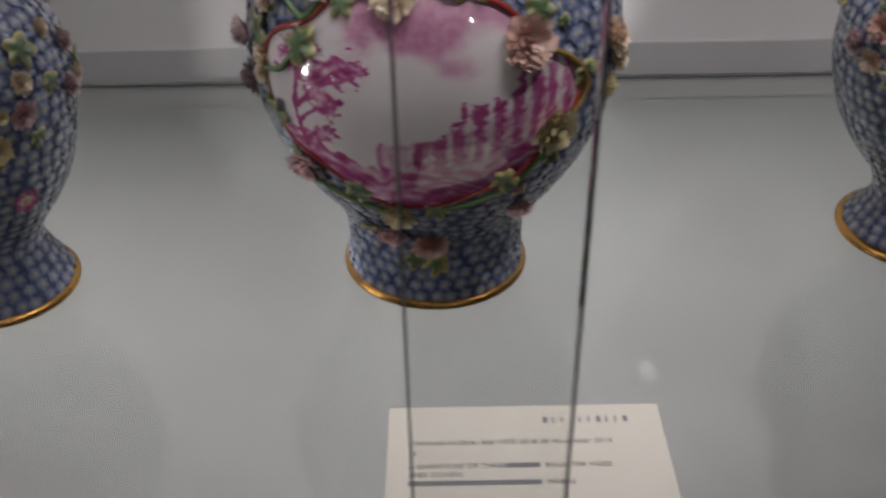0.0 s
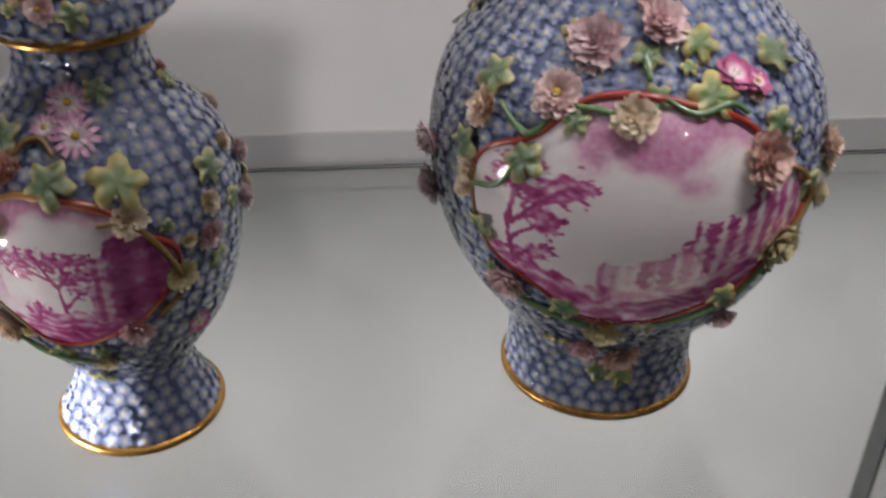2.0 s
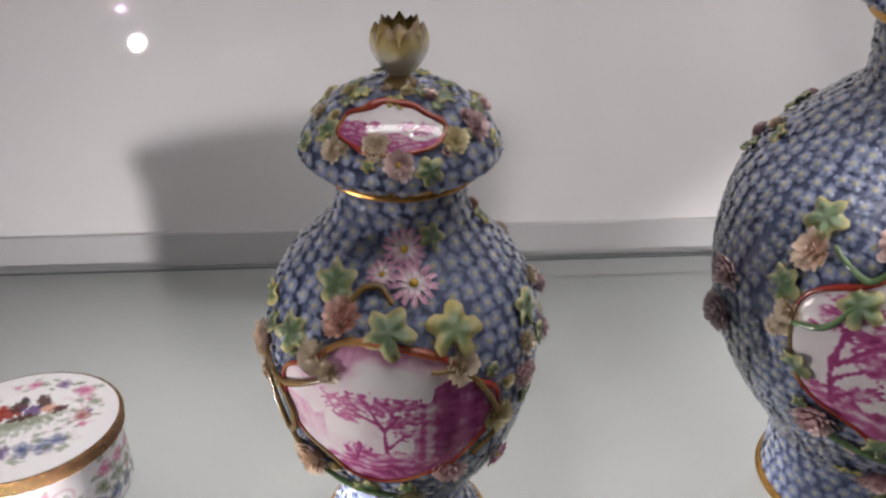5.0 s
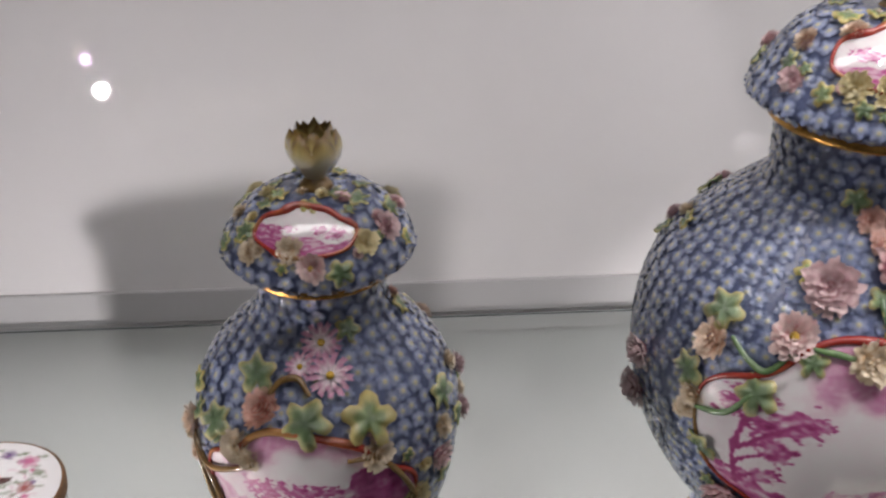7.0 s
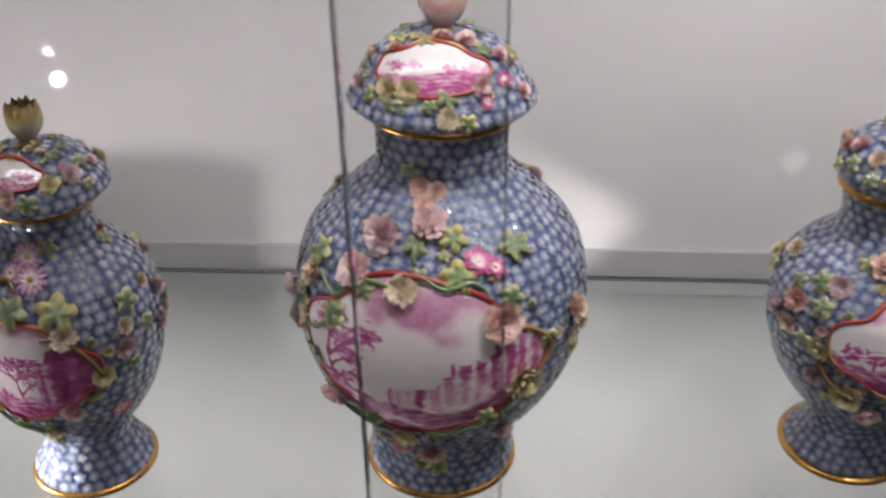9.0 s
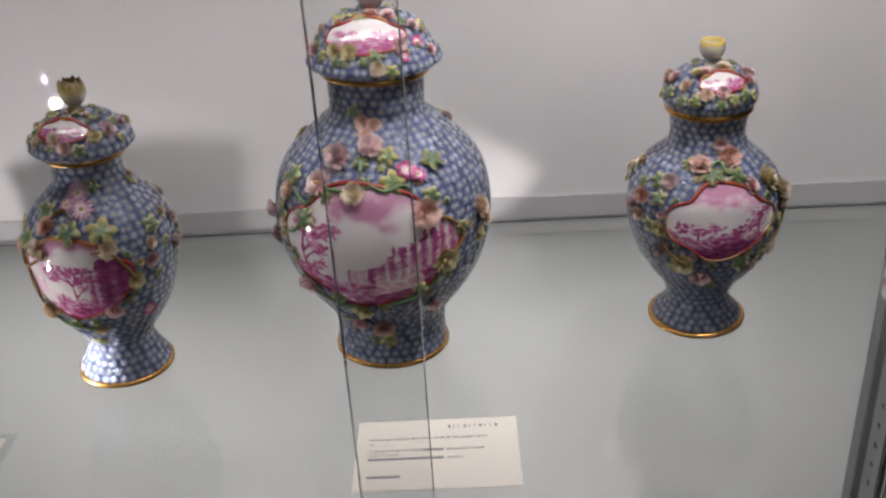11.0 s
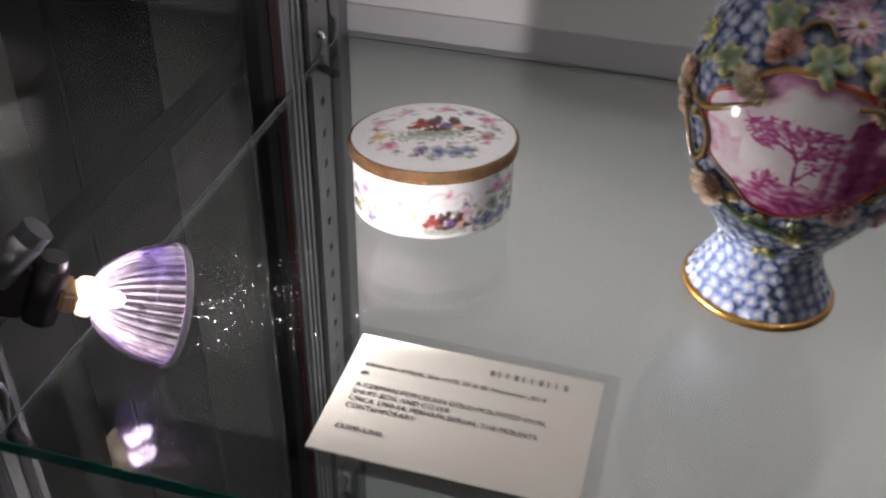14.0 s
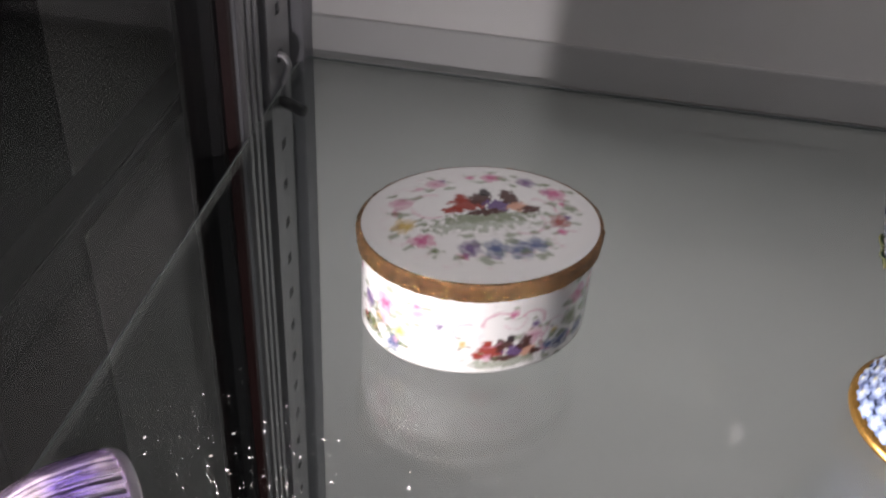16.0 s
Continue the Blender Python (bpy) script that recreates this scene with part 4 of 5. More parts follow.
vase(pose(-0.2011, 0.3620, SHELF + 0.0004, -1.0, 1.45, 0), BODY_SMALL, LID_SMALL, Panel(-8, 0.0965, 44, 0.0275), Panel(-7, 0.1905, 40, 0.0050, 0.03), 1, 0.0036,
     [("daisy", 2, 150, 6.1), ("daisy", -11, 143, 4.8), ("daisy", 7, 141, 6.8), ("red", -27, 131, 6.2), ("cream", 23, 117, 5.5), ("yellow", 40, 91, 5.5), ("cream", -36, 117, 5.4), ("cream", -29, 114, 4.0), ("peach", -74, 108, 5.8),
      ("cream", -78, 100, 5.0), ("peach", -74, 93, 4.6), ("peach", -46, 67, 7.2), ("cream", -58, 63, 5.0), ("pink", 20, 72, 5.6), ("magenta", 50, 64, 5.2), ("mauve", 96, 117, 4.6), ("mauve", 89, 101, 4.8), ("pink", 55, 102, 5.3),
      ("cream", 58, 113, 4.2), ("yellow", 3, 56, 5.0), ("red", 100, 150, 2.8), ("cream", 84, 126, 3.8)],
     [("g", -36, 139, 7.6), ("g", -5, 129, 8.8), ("y", 22, 128, 9.6), ("g", 64, 123, 7.0), ("y", -76, 124, 5.3), ("g", -50, 121, 7.0), ("g", 23, 153, 4.8), ("y", -11, 38, 5.2), ("g", -19, 61, 5.4), ("g", 60, 90, 4.6), ("y", 92, 147, 4.7),
      ("g", 74, 108, 4.6), ("g", -66, 118, 4.6)],
     [("cream", -15, 187, 3.9), ("blush", 0, 183, 4.4), ("yellow", 37, 187, 4.1), ("mauve", 61, 188, 4.5), ("pink", 96, 188, 3.2), ("yellow", -79, 195, 3.2), ("cream", -43, 184, 3.6), ("cream", -80, 189, 2.8), ("pink", 45, 196, 2.9)],
     [("g", 16, 181, 4.9), ("g", -54, 188, 4.4), ("g", 81, 190, 4.1), ("g", 61, 195, 4.4), ("y", 71, 182, 3.2), ("g", -70, 182, 3.8)],
     [(M_TWIG, [(-70, 106), (-62, 101), (-52, 101), (-37, 108), (-27, 113)]), (M_TWIG, [(-72, 95), (-66, 84), (-60, 75), (-52, 80), (-50, 90), (-58, 99)]), (M_TWIG, [(11, 117), (23, 116), (31, 108), (38, 96), (41, 86), (29, 77)]),
      (M_TWIG, [(-25, 135), (-20, 139), (-11, 140), (-4, 136)]), (M_TWIG, [(-60, 75), (-52, 67), (-46, 67)]), (M_STEM, [(-40, 64), (-28, 60), (-14, 58), (3, 56)])],
     (0.0084, M_BUD_YELLOW, True), "small blue flower-encrusted porcelain vase with yellow bud knob")

vase(pose(0.2267, 0.3942, SHELF, 0, -0.87, 0), BODY_PAIR, LID_PAIR, Panel(2, 0.103, 39, 0.0240, 0.10), Panel(7, 0.1915, 36, 0.0046, 0.03), 2, 0.0034,
     [("salmon", -19, 137, 6.9), ("red", 17, 141, 7.0), ("yellow", 47, 125, 7.8), ("red", -65, 114, 5.5), ("mauve", -44, 127, 5.2), ("pink", 27, 125, 5.4), ("yellow", -44, 97, 5.8), ("yellow", -26, 72, 7.6), ("pink", -13, 60, 6.4),
      ("mauve", -46, 78, 4.9), ("pink", 7, 150, 4.6), ("cream", 62, 114, 7.2), ("cream", 64, 104, 6.0), ("mauve", -78, 104, 5.2), ("cream", 46, 76, 5.6), ("mauve", 30, 66, 4.8), ("cream", -96, 128, 4.6), ("peach", -66, 100, 4.6)],
     [("g", -56, 126, 6.2), ("g", -48, 117, 6.1), ("g", -5, 132, 7.6), ("g", 16, 131, 6.8), ("y", -33, 137, 4.9), ("g", -54, 97, 5.8), ("g", 19, 71, 7.0), ("g", 40, 70, 6.6), ("g", 60, 92, 6.0), ("y", -36, 66, 5.0), ("g", -4, 50, 4.8),
      ("g", -70, 122, 4.6)],
     [("pink", -78, 191, 4.6), ("yellow", -42, 195, 4.4), ("peach", -18, 186, 4.4), ("pink", 3, 187, 4.2), ("mauve", 70, 192, 5.0), ("peach", -49, 189, 4.0), ("pink", 55, 190, 4.0), ("red", -95, 188, 3.6), ("pink", -28, 196, 4.0), ("cream", 34, 197, 4.6)],
     [("y", -30, 182, 4.6), ("y", 16, 182, 4.6), ("g", -47, 181, 4.3), ("g", 32, 183, 4.8), ("g", -69, 184, 4.6), ("y", 48, 181, 4.2), ("g", 0, 180, 4.0), ("y", -88, 180, 4.0)],
     [(M_STEM, [(-19, 137), (-10, 136), (2, 139), (8, 133), (17, 132), (27, 126)]), (M_TWIG, [(-44, 97), (-40, 84), (-30, 74), (-15, 62)]), (M_TWIG, [(47, 125), (56, 116), (63, 104), (58, 88), (46, 76)])],
     (0.0080, M_BUD_YELLOW, True), "small blue flower-encrusted porcelain vase with pale bud knob")


# ---- oval boxes ----
def paint_material(name, rough=0.08, coat=0.5):
    """Glaze coloured by the painted attribute of its mesh, with a fine unevenness."""
    m, nt, b = material(name)
    at = nt.nodes.new("ShaderNodeAttribute")
    at.attribute_name = "paint"
    tc = nt.nodes.new("ShaderNodeTexCoord")
    nz = node(nt, "ShaderNodeTexNoise", Scale=700.0, Detail=2.0)
    nt.links.new(tc.outputs["Object"], nz.inputs["Vector"])
    r = node(nt, "ShaderNodeMapRange")
    r.inputs["To Min"].default_value, r.inputs["To Max"].default_value = 0.92, 1.08
    nt.links.new(nz.outputs["Fac"], r.inputs["Value"])
    hsv = node(nt, "ShaderNodeHueSaturation")
    nt.links.new(at.outputs["Color"], hsv.inputs["Color"])
    nt.links.new(r.outputs[0], hsv.inputs["Value"])
    nt.links.new(hsv.outputs[0], b.inputs["Base Color"])
    b.inputs["Roughness"].default_value = rough
    b.inputs["Coat Weight"].default_value, b.inputs["Coat Roughness"].default_value = coat, 0.04
    return m


M_PAINTED = paint_material("painted_porcelain")
WHITE = np.array((0.80, 0.79, 0.78))
INK = {"red": (0.30, 0.035, 0.02), "brown": (0.08, 0.03, 0.025), "violet": (0.14, 0.08, 0.22), "blue": (0.08, 0.11, 0.24), "green": (0.16, 0.20, 0.10), "pink": (0.55, 0.10, 0.25),
       "rose": (0.62, 0.32, 0.42), "yellow": (0.60, 0.42, 0.12), "flesh": (0.66, 0.36, 0.26), "grey": (0.40, 0.38, 0.34), "dark": (0.04, 0.03, 0.035)}


class Painter:
    """Colours points of a surface, laid out flat in millimetres, stroke by stroke."""

    def __init__(self, pts, seed):
        self.p = np.array(pts, float)
        self.c = np.tile(WHITE, (len(pts), 1))
        self.n = np.array([noise.noise(Vector((x * 0.45, y * 0.45, seed))) + 0.6 * noise.noise(Vector((x * 1.1, y * 1.1, seed + 4))) for x, y in self.p])

    def lay(self, mask, ink, strength):
        k = (mask * strength)[:, None]
        self.c = self.c * (1 - k) + np.array(INK[ink]) * k

    def blob(self, x, y, rx, ry, ink, strength=0.9, rag=0.5):
        d = np.hypot((self.p[:, 0] - x) / rx, (self.p[:, 1] - y) / ry)
        self.lay(np.clip((1.0 - d + rag * self.n) * 4, 0, 1), ink, strength)

    def arc(self, x, y, r, a0, a1, width, ink, strength=0.7):
        dx, dy = self.p[:, 0] - x, self.p[:, 1] - y
        a = (np.degrees(np.arctan2(dy, dx)) - a0) % 360
        d = np.abs(np.hypot(dx, dy) - r - 0.5 * self.n)
        self.lay(np.clip((width - d) * 2.2, 0, 1) * (a < (a1 - a0)), ink, strength)

    def flower(self, x, y, r, ink):
        r = r * 1.6
        for k in range(5):
            a = k * 1.257 + x
            self.blob(x + r * 0.55 * math.cos(a), y + r * 0.55 * math.sin(a), r * 0.5, r * 0.5, ink, 0.55, 0.5)
        self.blob(x, y, r * 0.45, r * 0.4, ink, 0.8, 0.3)
        for a in (0.6 + y, 2.9 + y, 4.4 + y):
            self.blob(x + r * 1.45 * math.cos(a), y + r * 1.45 * math.sin(a), r * 0.55, r * 0.32, "green", 0.65, 0.6)

    def riders(self, x, y, s):
        """A painted group on a patch of ground, as soft strokes only."""
        self.blob(x, y - 3.4 * s, 8.6 * s, 1.3 * s, "green", 0.6, 0.7)
        for dx, dy, rx, ry, ink in ((-2.6, 0, 2.8, 1.5, "red"), (-0.6, 1.2, 1.7, 1.4, "brown"), (-5.0, -1.2, 1.6, 0.7, "red"), (1.8, -0.8, 2.0, 1.3, "violet"), (3.8, 1.0, 1.3, 2.0, "brown"), (4.6, -1.4, 1.6, 1.0, "flesh"),
                                    (0.4, 2.9, 0.9, 0.8, "dark"), (-3.6, 1.8, 1.0, 1.0, "red"), (6.2, -2.0, 1.4, 0.8, "brown"), (-0.8, -2.2, 2.6, 0.7, "brown")):
            self.blob(x + dx * s, y + dy * s, 1.2 * rx * s, 1.25 * ry * s, ink, 0.96, 0.5)


def painted_mesh(name, verts, faces, colours):
    me = bpy.data.meshes.new(name)
    me.from_pydata(verts, [], faces)
    at = me.attributes.new("paint", "FLOAT_COLOR", "POINT")
    at.data.foreach_set("color", np.c_[np.clip(colours, 0, 1), np.ones(len(colours))].astype("f").ravel())
    me.materials.append(M_PAINTED)
    me.polygons.foreach_set("use_smooth", [True] * len(me.polygons))
    me.update()
    return me


def oval_box(m, label, seed, main):
    t = empty("snuff_box", m, label, "box")
    q = 0.0338 / 0.041
    # body: a wall of fine facets carrying the painting, with the foot turned under
    prof = [(0.0375, 0.0), (0.0398, 0.0008)] + [(0.0402, 0.002 + 0.0305 * k / 42) for k in range(43)]
    seg = 300
    verts, flat = [], []
    for r, z in prof:
        for k in range(seg):
            a = 2 * math.pi * k / seg
            verts.append((r * math.cos(a), q * r * math.sin(a), z))
            flat.append(((a / (2 * math.pi)) * 235, z * 1000))
    faces = [(i * seg + k, i * seg + (k + 1) % seg, (i + 1) * seg + (k + 1) % seg, (i + 1) * seg + k) for i in range(len(prof) - 1) for k in range(seg)]
    faces.append(tuple(range(seg))[::-1])
    p = Painter(flat, seed)
    for c in (20, 65, 110, 155, 195, 228) if not main else (8, 62, 118, 170, 205):
        p.flower(c + 18, 15, 2.6, "pink" if c % 2 else "rose")
        p.flower(c + 24, 8, 2.0, "blue")
        p.flower(c + 13, 9, 1.7, "yellow")
    if main:
        p.riders(179, 11.0, 1.65)
        p.riders(128, 9.0, 0.8)
        p.arc(176, 22, 5.0, 20, 190, 0.7, "rose")
        p.arc(187, 22, 4.2, -30, 150, 0.7, "rose")
        p.arc(166, 19, 3.6, 60, 230, 0.6, "rose")
        p.arc(196, 11, 5.2, 100, 260, 0.6, "rose")
        for k in range(12):
            p.arc(122 + 7.4 * k, 9 + 7 * (k % 3), 3.4, 70 * k, 70 * k + 210, 0.45, "rose", 0.6)
            p.flower(119 + 7.7 * k, 26 - 6 * (k % 4), 1.1, ("pink", "violet", "yellow", "rose")[k % 4])
        for k in range(9):
            p.flower(200 + 3.3 * k, 8 + 8 * (k % 3), 2.7, ("blue", "green", "pink")[k % 3])
        for x, y, r, ink in ((137, 22, 2.8, "pink"), (130, 9, 2.6, "green"), (144, 13, 2.2, "yellow"), (150, 23, 2.0, "rose"), (128, 18, 2.4, "violet"), (141, 6, 2.0, "blue")):
            p.flower(x, y, r, ink)
    else:
        for k in range(40):
            p.flower(k * 5.9, 8 + 5 * (k % 4), 1.9, ("pink", "violet")[k % 2])
    b = new("body", painted_mesh("body", verts, faces, p.c))
    b.parent = t
    mount = part("mount", lathe(smoothed([(0.0400, 0.0325), (0.0417, 0.0330), (0.0412, 0.0355), (0.0421, 0.0378), (0.0419, 0.0392), (0.0404, 0.0397)], 4), 260, True, None, None, q), M_COPPER, t, "chased gold mount", True)
    for v in mount.data.vertices:
        a = math.atan2(v.co.y, v.co.x)
        g = 1 + 0.016 * noise.noise(Vector((26 * math.cos(a), 26 * math.sin(a), v.co.z * 600)))
        v.co.x, v.co.y = v.co.x * g, v.co.y * g
    # lid: gently domed, painted
    rings, seg = 46, 150
    verts, flat = [], []
    for i in range(rings + 1):
        k = i / rings
        r = 0.0405 * k
        z = 0.0397 + 0.0036 * (1 - k ** 2.4)
        for j in range(seg):
            a = 2 * math.pi * j / seg
            verts.append((r * math.cos(a), q * r * math.sin(a), z))
            flat.append((r * math.cos(a) * 1000, q * r * math.sin(a) * 1000))
    faces = [(i * seg + k, i * seg + (k + 1) % seg, (i + 1) * seg + (k + 1) % seg, (i + 1) * seg + k) for i in range(rings) for k in range(seg)]
    p = Painter(flat, seed + 2)
    if main:
        p.blob(-2, -5, 19, 5.5, "green", 0.55, 0.9)
        p.riders(2.5, 5, 2.3)
        p.arc(-16, 6, 7, 60, 290, 0.6, "rose")
        p.arc(17, -2, 9, -80, 80, 0.6, "rose")
        p.arc(13, -6, 7, -120, 20, 0.5, "rose")
        for k in range(18):
            p.arc(31 * math.cos(k * 0.349), 25 * math.sin(k * 0.349), 3.2, 50 * k, 50 * k + 200, 0.4, "rose", 0.55)
            p.flower(29 * math.cos(k * 0.349 + 0.15), 23 * math.sin(k * 0.349 + 0.15), 1.1, ("pink", "violet", "rose", "green")[k % 4])
        for x, y, r, ink in ((-27, -3, 2.6, "yellow"), (-22, -12, 2.4, "pink"), (28, 10, 3.0, "pink"), (25, -7, 2.4, "red"), (8, -20, 3.0, "blue"), (0, -19, 2.8, "blue"), (-8, -18, 2.6, "violet"), (14, -18, 2.4, "blue"),
                             (-26, 10, 2.6, "rose"), (-12, 20, 2.4, "rose"), (8, 22, 2.2, "pink"), (20, 18, 2.4, "violet"), (31, 1, 1.8, "green")):
            p.flower(x, y, r, ink)
    else:
        for k in range(16):
            p.flower(29 * math.cos(k * 0.393), 24 * math.sin(k * 0.393), 2.2, ("pink", "violet", "rose")[k % 3])
        p.riders(0, 0, 1.2)
    l = new("lid", painted_mesh("lid", verts, faces, p.c))
    l.parent = t
    return t


oval_box(pose(-0.363, 0.385, SHELF, 0, 0, 21), "oval white porcelain snuff box with painted figures and gold mount", 1, True)
oval_box(pose(0.411, 0.398, SHELF, 0, 0, -21), "oval white porcelain snuff box with purple painted sprigs", 2, False)


# ---- printed cards ----
def text_mesh(words, size, mat, shear=0.0):
    cu = bpy.data.curves.new("printed_line", "FONT")
    cu.body, cu.size, cu.shear, cu.extrude = words, size, shear, 0.00004
    tmp = new("printed_line", cu)
    me = bpy.data.meshes.new_from_object(tmp.evaluated_get(bpy.context.evaluated_depsgraph_get()))
    bpy.data.objects.remove(tmp)
    me.materials.clear()
    me.materials.append(mat)
    return me


def card(m, label, lines, sleeve):
    """A printed card; lines: (x, y, size, words or a bar's width, ink, slant)."""
    t = empty("lot_card", m, label, "card")
    paper = part("paper", box_bm(0, 0.104, -0.067, 0, 0.0006, 0.0013, 0.0002), M_CARD, t)
    for x, y, size, words, ink, slant in lines:
        if isinstance(words, str):
            ob = new("printed_line", text_mesh(words, size, ink, slant))
            wide = max(v.co.x for v in ob.data.vertices)
            ob.parent = paper
            ob.matrix_local = pose(x, y, 0.00140) @ Matrix.Diagonal((min(1.0, (0.099 - x) / wide), 1, 1, 1))
        else:
            part("printed_bar", box_bm(x, x + words, y, y + size * 0.7, 0.00135, 0.00143), ink, paper)
    if sleeve:
        part("sleeve", box_bm(-0.006, 0.110, -0.073, 0.006, 0.0002, 0.0005), M_SLEEVE, t, "clear acetate sleeve").visible_shadow = False
    return t


def logo(x, y):
    """The maker's word mark as plain upright bars."""
    return [(x + 0.0034 * k, y, 0.0044, 0.0007 if k % 3 else 0.0016, M_INK_PALE, 0) for k in range(10)]


SALE = "Centuries of Style, Sale 1573, 25 & 26 November 2014"
card(pose(-0.022, 0.278, SHELF), "printed cream lot card in front of the vases",
     logo(0.059, -0.0095) + [(0.008, -0.0200, 0.0034, SALE, M_INK, 0.25), (0.008, -0.0250, 0.0030, "76", M_INK, 0),
      (0.008, -0.0315, 0.0032, "A GARNITURE OF THREE", M_INK, 0), (0.0435, -0.0315, 0.0032, 0.0125, M_INK_PALE, 0), (0.058, -0.0315, 0.0032, "BALUSTER VASES", M_INK, 0), (0.008, -0.0355, 0.0032, "AND COVERS", M_INK, 0),
      (0.008, -0.0395, 0.0032, 0.048, M_INK_PALE, 0), (0.058, -0.0395, 0.0032, "MARKS", M_INK, 0), (0.008, -0.0560, 0.0032, 0.021, M_INK_PALE, 0)], False)
card(pose(-0.364, 0.278, SHELF, 0, 0, -0.6), "printed cream lot card in a clear sleeve",
     logo(0.058, -0.0095) + [(0.007, -0.0185, 0.0034, SALE, M_INK, 0.25), (0.007, -0.0240, 0.0031, "80", M_INK, 0),
      (0.007, -0.0310, 0.0036, "A GERMAN PORCELAIN GOLD-MOUNTED OVAL", M_INK, 0), (0.007, -0.0350, 0.0036, "SNUFF-BOX AND COVER", M_INK, 0),
      (0.007, -0.0390, 0.0036, "CIRCA 1760-64, PERHAPS BERLIN, THE MOUNTS", M_INK, 0), (0.007, -0.0430, 0.0036, "CONTEMPORARY", M_INK, 0), (0.007, -0.0545, 0.0036, "£3,000-5,000", M_INK, 0)], True)
card(pose(0.352, 0.290, SHELF, 0, 0, 3), "printed cream lot card beside the sprigged box",
     logo(0.058, -0.0095) + [(0.008, -0.02 - 0.006 * k, 0.003, 0.05 - 0.008 * (k % 3), M_INK_PALE, 0) for k in range(5)], True)


# ---- shelf supports ----
def shelf_support(m, side):
    t = empty("shelf_support", m, "small dark metal clip carrying the glass shelf", "bracket", "shelf supports")
    part("hook", tube(smoothed([(-0.004 * side, 0, 0.014), (0.003 * side, 0, 0.015), (0.006 * side, 0, 0.010), (0.004 * side, 0, 0.002), (0.003 * side, 0, -0.006)], 5), 0.0020, 10), M_ALU, t, "", True)
    part("arm", tube([(0.002 * side, 0, -0.0095), (0.015 * side, -0.006, -0.0105)], 0.0030, 14), M_BLACK, t, "black rubber-tipped arm", True)
    return t


for zz in (SHELF, LOWER):
    shelf_support(pose(X0 + 0.006, 0.5315, zz), 1)
    shelf_support(pose(X1 - 0.006, 0.5315, zz), -1)
    shelf_support(pose(X0 + 0.001, 0.196, zz), 1)
    shelf_support(pose(X1 - 0.001, 0.196, zz), -1)


# ---- halogen lamp ----
def dichroic():
    m, nt, b = material("dichroic_glass")
    nt.nodes.remove(b)
    out = nt.nodes["Material Output"]
    tc = nt.nodes.new("ShaderNodeTexCoord")
    nz = node(nt, "ShaderNodeTexNoise", Scale=45.0, Detail=2.0)
    nt.links.new(tc.outputs["Object"], nz.inputs["Vector"])
    cr = nt.nodes.new("ShaderNodeValToRGB")
    for e, (p, c) in zip((cr.color_ramp.elements[0], cr.color_ramp.elements[1], cr.color_ramp.elements.new(0.5)), ((0.36, (0.42, 0.32, 0.90)), (0.66, (0.95, 0.68, 0.62)), (0.5, (0.92, 0.86, 0.90)))):
        e.position, e.color = p, (*c, 1)
    nt.links.new(nz.outputs["Fac"], cr.inputs["Fac"])
    # pale streaks painted along the flutes for refracted capsule light, clear glass between them
    sp = nt.nodes.new("ShaderNodeSeparateXYZ")
    nt.links.new(tc.outputs["Object"], sp.inputs[0])
    ang = nt.nodes.new("ShaderNodeMath")
    ang.operation = "ARCTAN2"
    nt.links.new(sp.outputs["Y"], ang.inputs[0])
    nt.links.new(sp.outputs["X"], ang.inputs[1])
    mul = nt.nodes.new("ShaderNodeMath")
    mul.operation = "MULTIPLY"
    mul.inputs[1].default_value = 40.0
    nt.links.new(ang.outputs[0], mul.inputs[0])
    cs = nt.nodes.new("ShaderNodeMath")
    cs.operation = "COSINE"
    nt.links.new(mul.outputs[0], cs.inputs[0])
    patchy = node(nt, "ShaderNodeTexNoise", Scale=160.0, Detail=3.0)
    nt.links.new(tc.outputs["Object"], patchy.inputs["Vector"])
    add = nt.nodes.new("ShaderNodeMath")
    add.operation = "MULTIPLY_ADD"
    nt.links.new(patchy.outputs["Fac"], add.inputs[0])
    add.inputs[1].default_value = 1.8
    nt.links.new(cs.outputs[0], add.inputs[2])
    rib = node(nt, "ShaderNodeMapRange")
    for k, val in (("From Min", 1.3), ("From Max", 2.1), ("To Min", 0.02), ("To Max", 0.6)):
        rib.inputs[k].default_value = val
    nt.links.new(add.outputs[0], rib.inputs["Value"])
    tr = nt.nodes.new("ShaderNodeBsdfTranslucent")
    nt.links.new(cr.outputs[0], tr.inputs["Color"])
    tp = node(nt, "ShaderNodeBsdfTransparent", Color=(0.52, 0.47, 0.62, 1))
    gl = node(nt, "ShaderNodeBsdfGlossy", Color=(0.92, 0.88, 0.95, 1), Roughness=0.12)
    a, c = nt.nodes.new("ShaderNodeMixShader"), nt.nodes.new("ShaderNodeMixShader")
    c.inputs[0].default_value = 0.14
    nt.links.new(rib.outputs[0], a.inputs[0])
    nt.links.new(tp.outputs[0], a.inputs[1])
    nt.links.new(tr.outputs[0], a.inputs[2])
    nt.links.new(a.outputs[0], c.inputs[1])
    nt.links.new(gl.outputs[0], c.inputs[2])
    nt.links.new(c.outputs[0], out.inputs["Surface"])
    return m


M_DICHROIC = dichroic()
M_FILAMENT = glow("halogen_capsule", (1.0, 0.88, 0.76), 300.0)
M_CLAMP = plain("dark_steel", (0.09, 0.08, 0.085), 0.4, 0.8, 80, 0.2, 0.1)
# emission stands in for the capsule's light falling on the neck
M_LIT_NECK = glow("capsule_lit_neck", (1.0, 0.80, 0.62), 3.2)
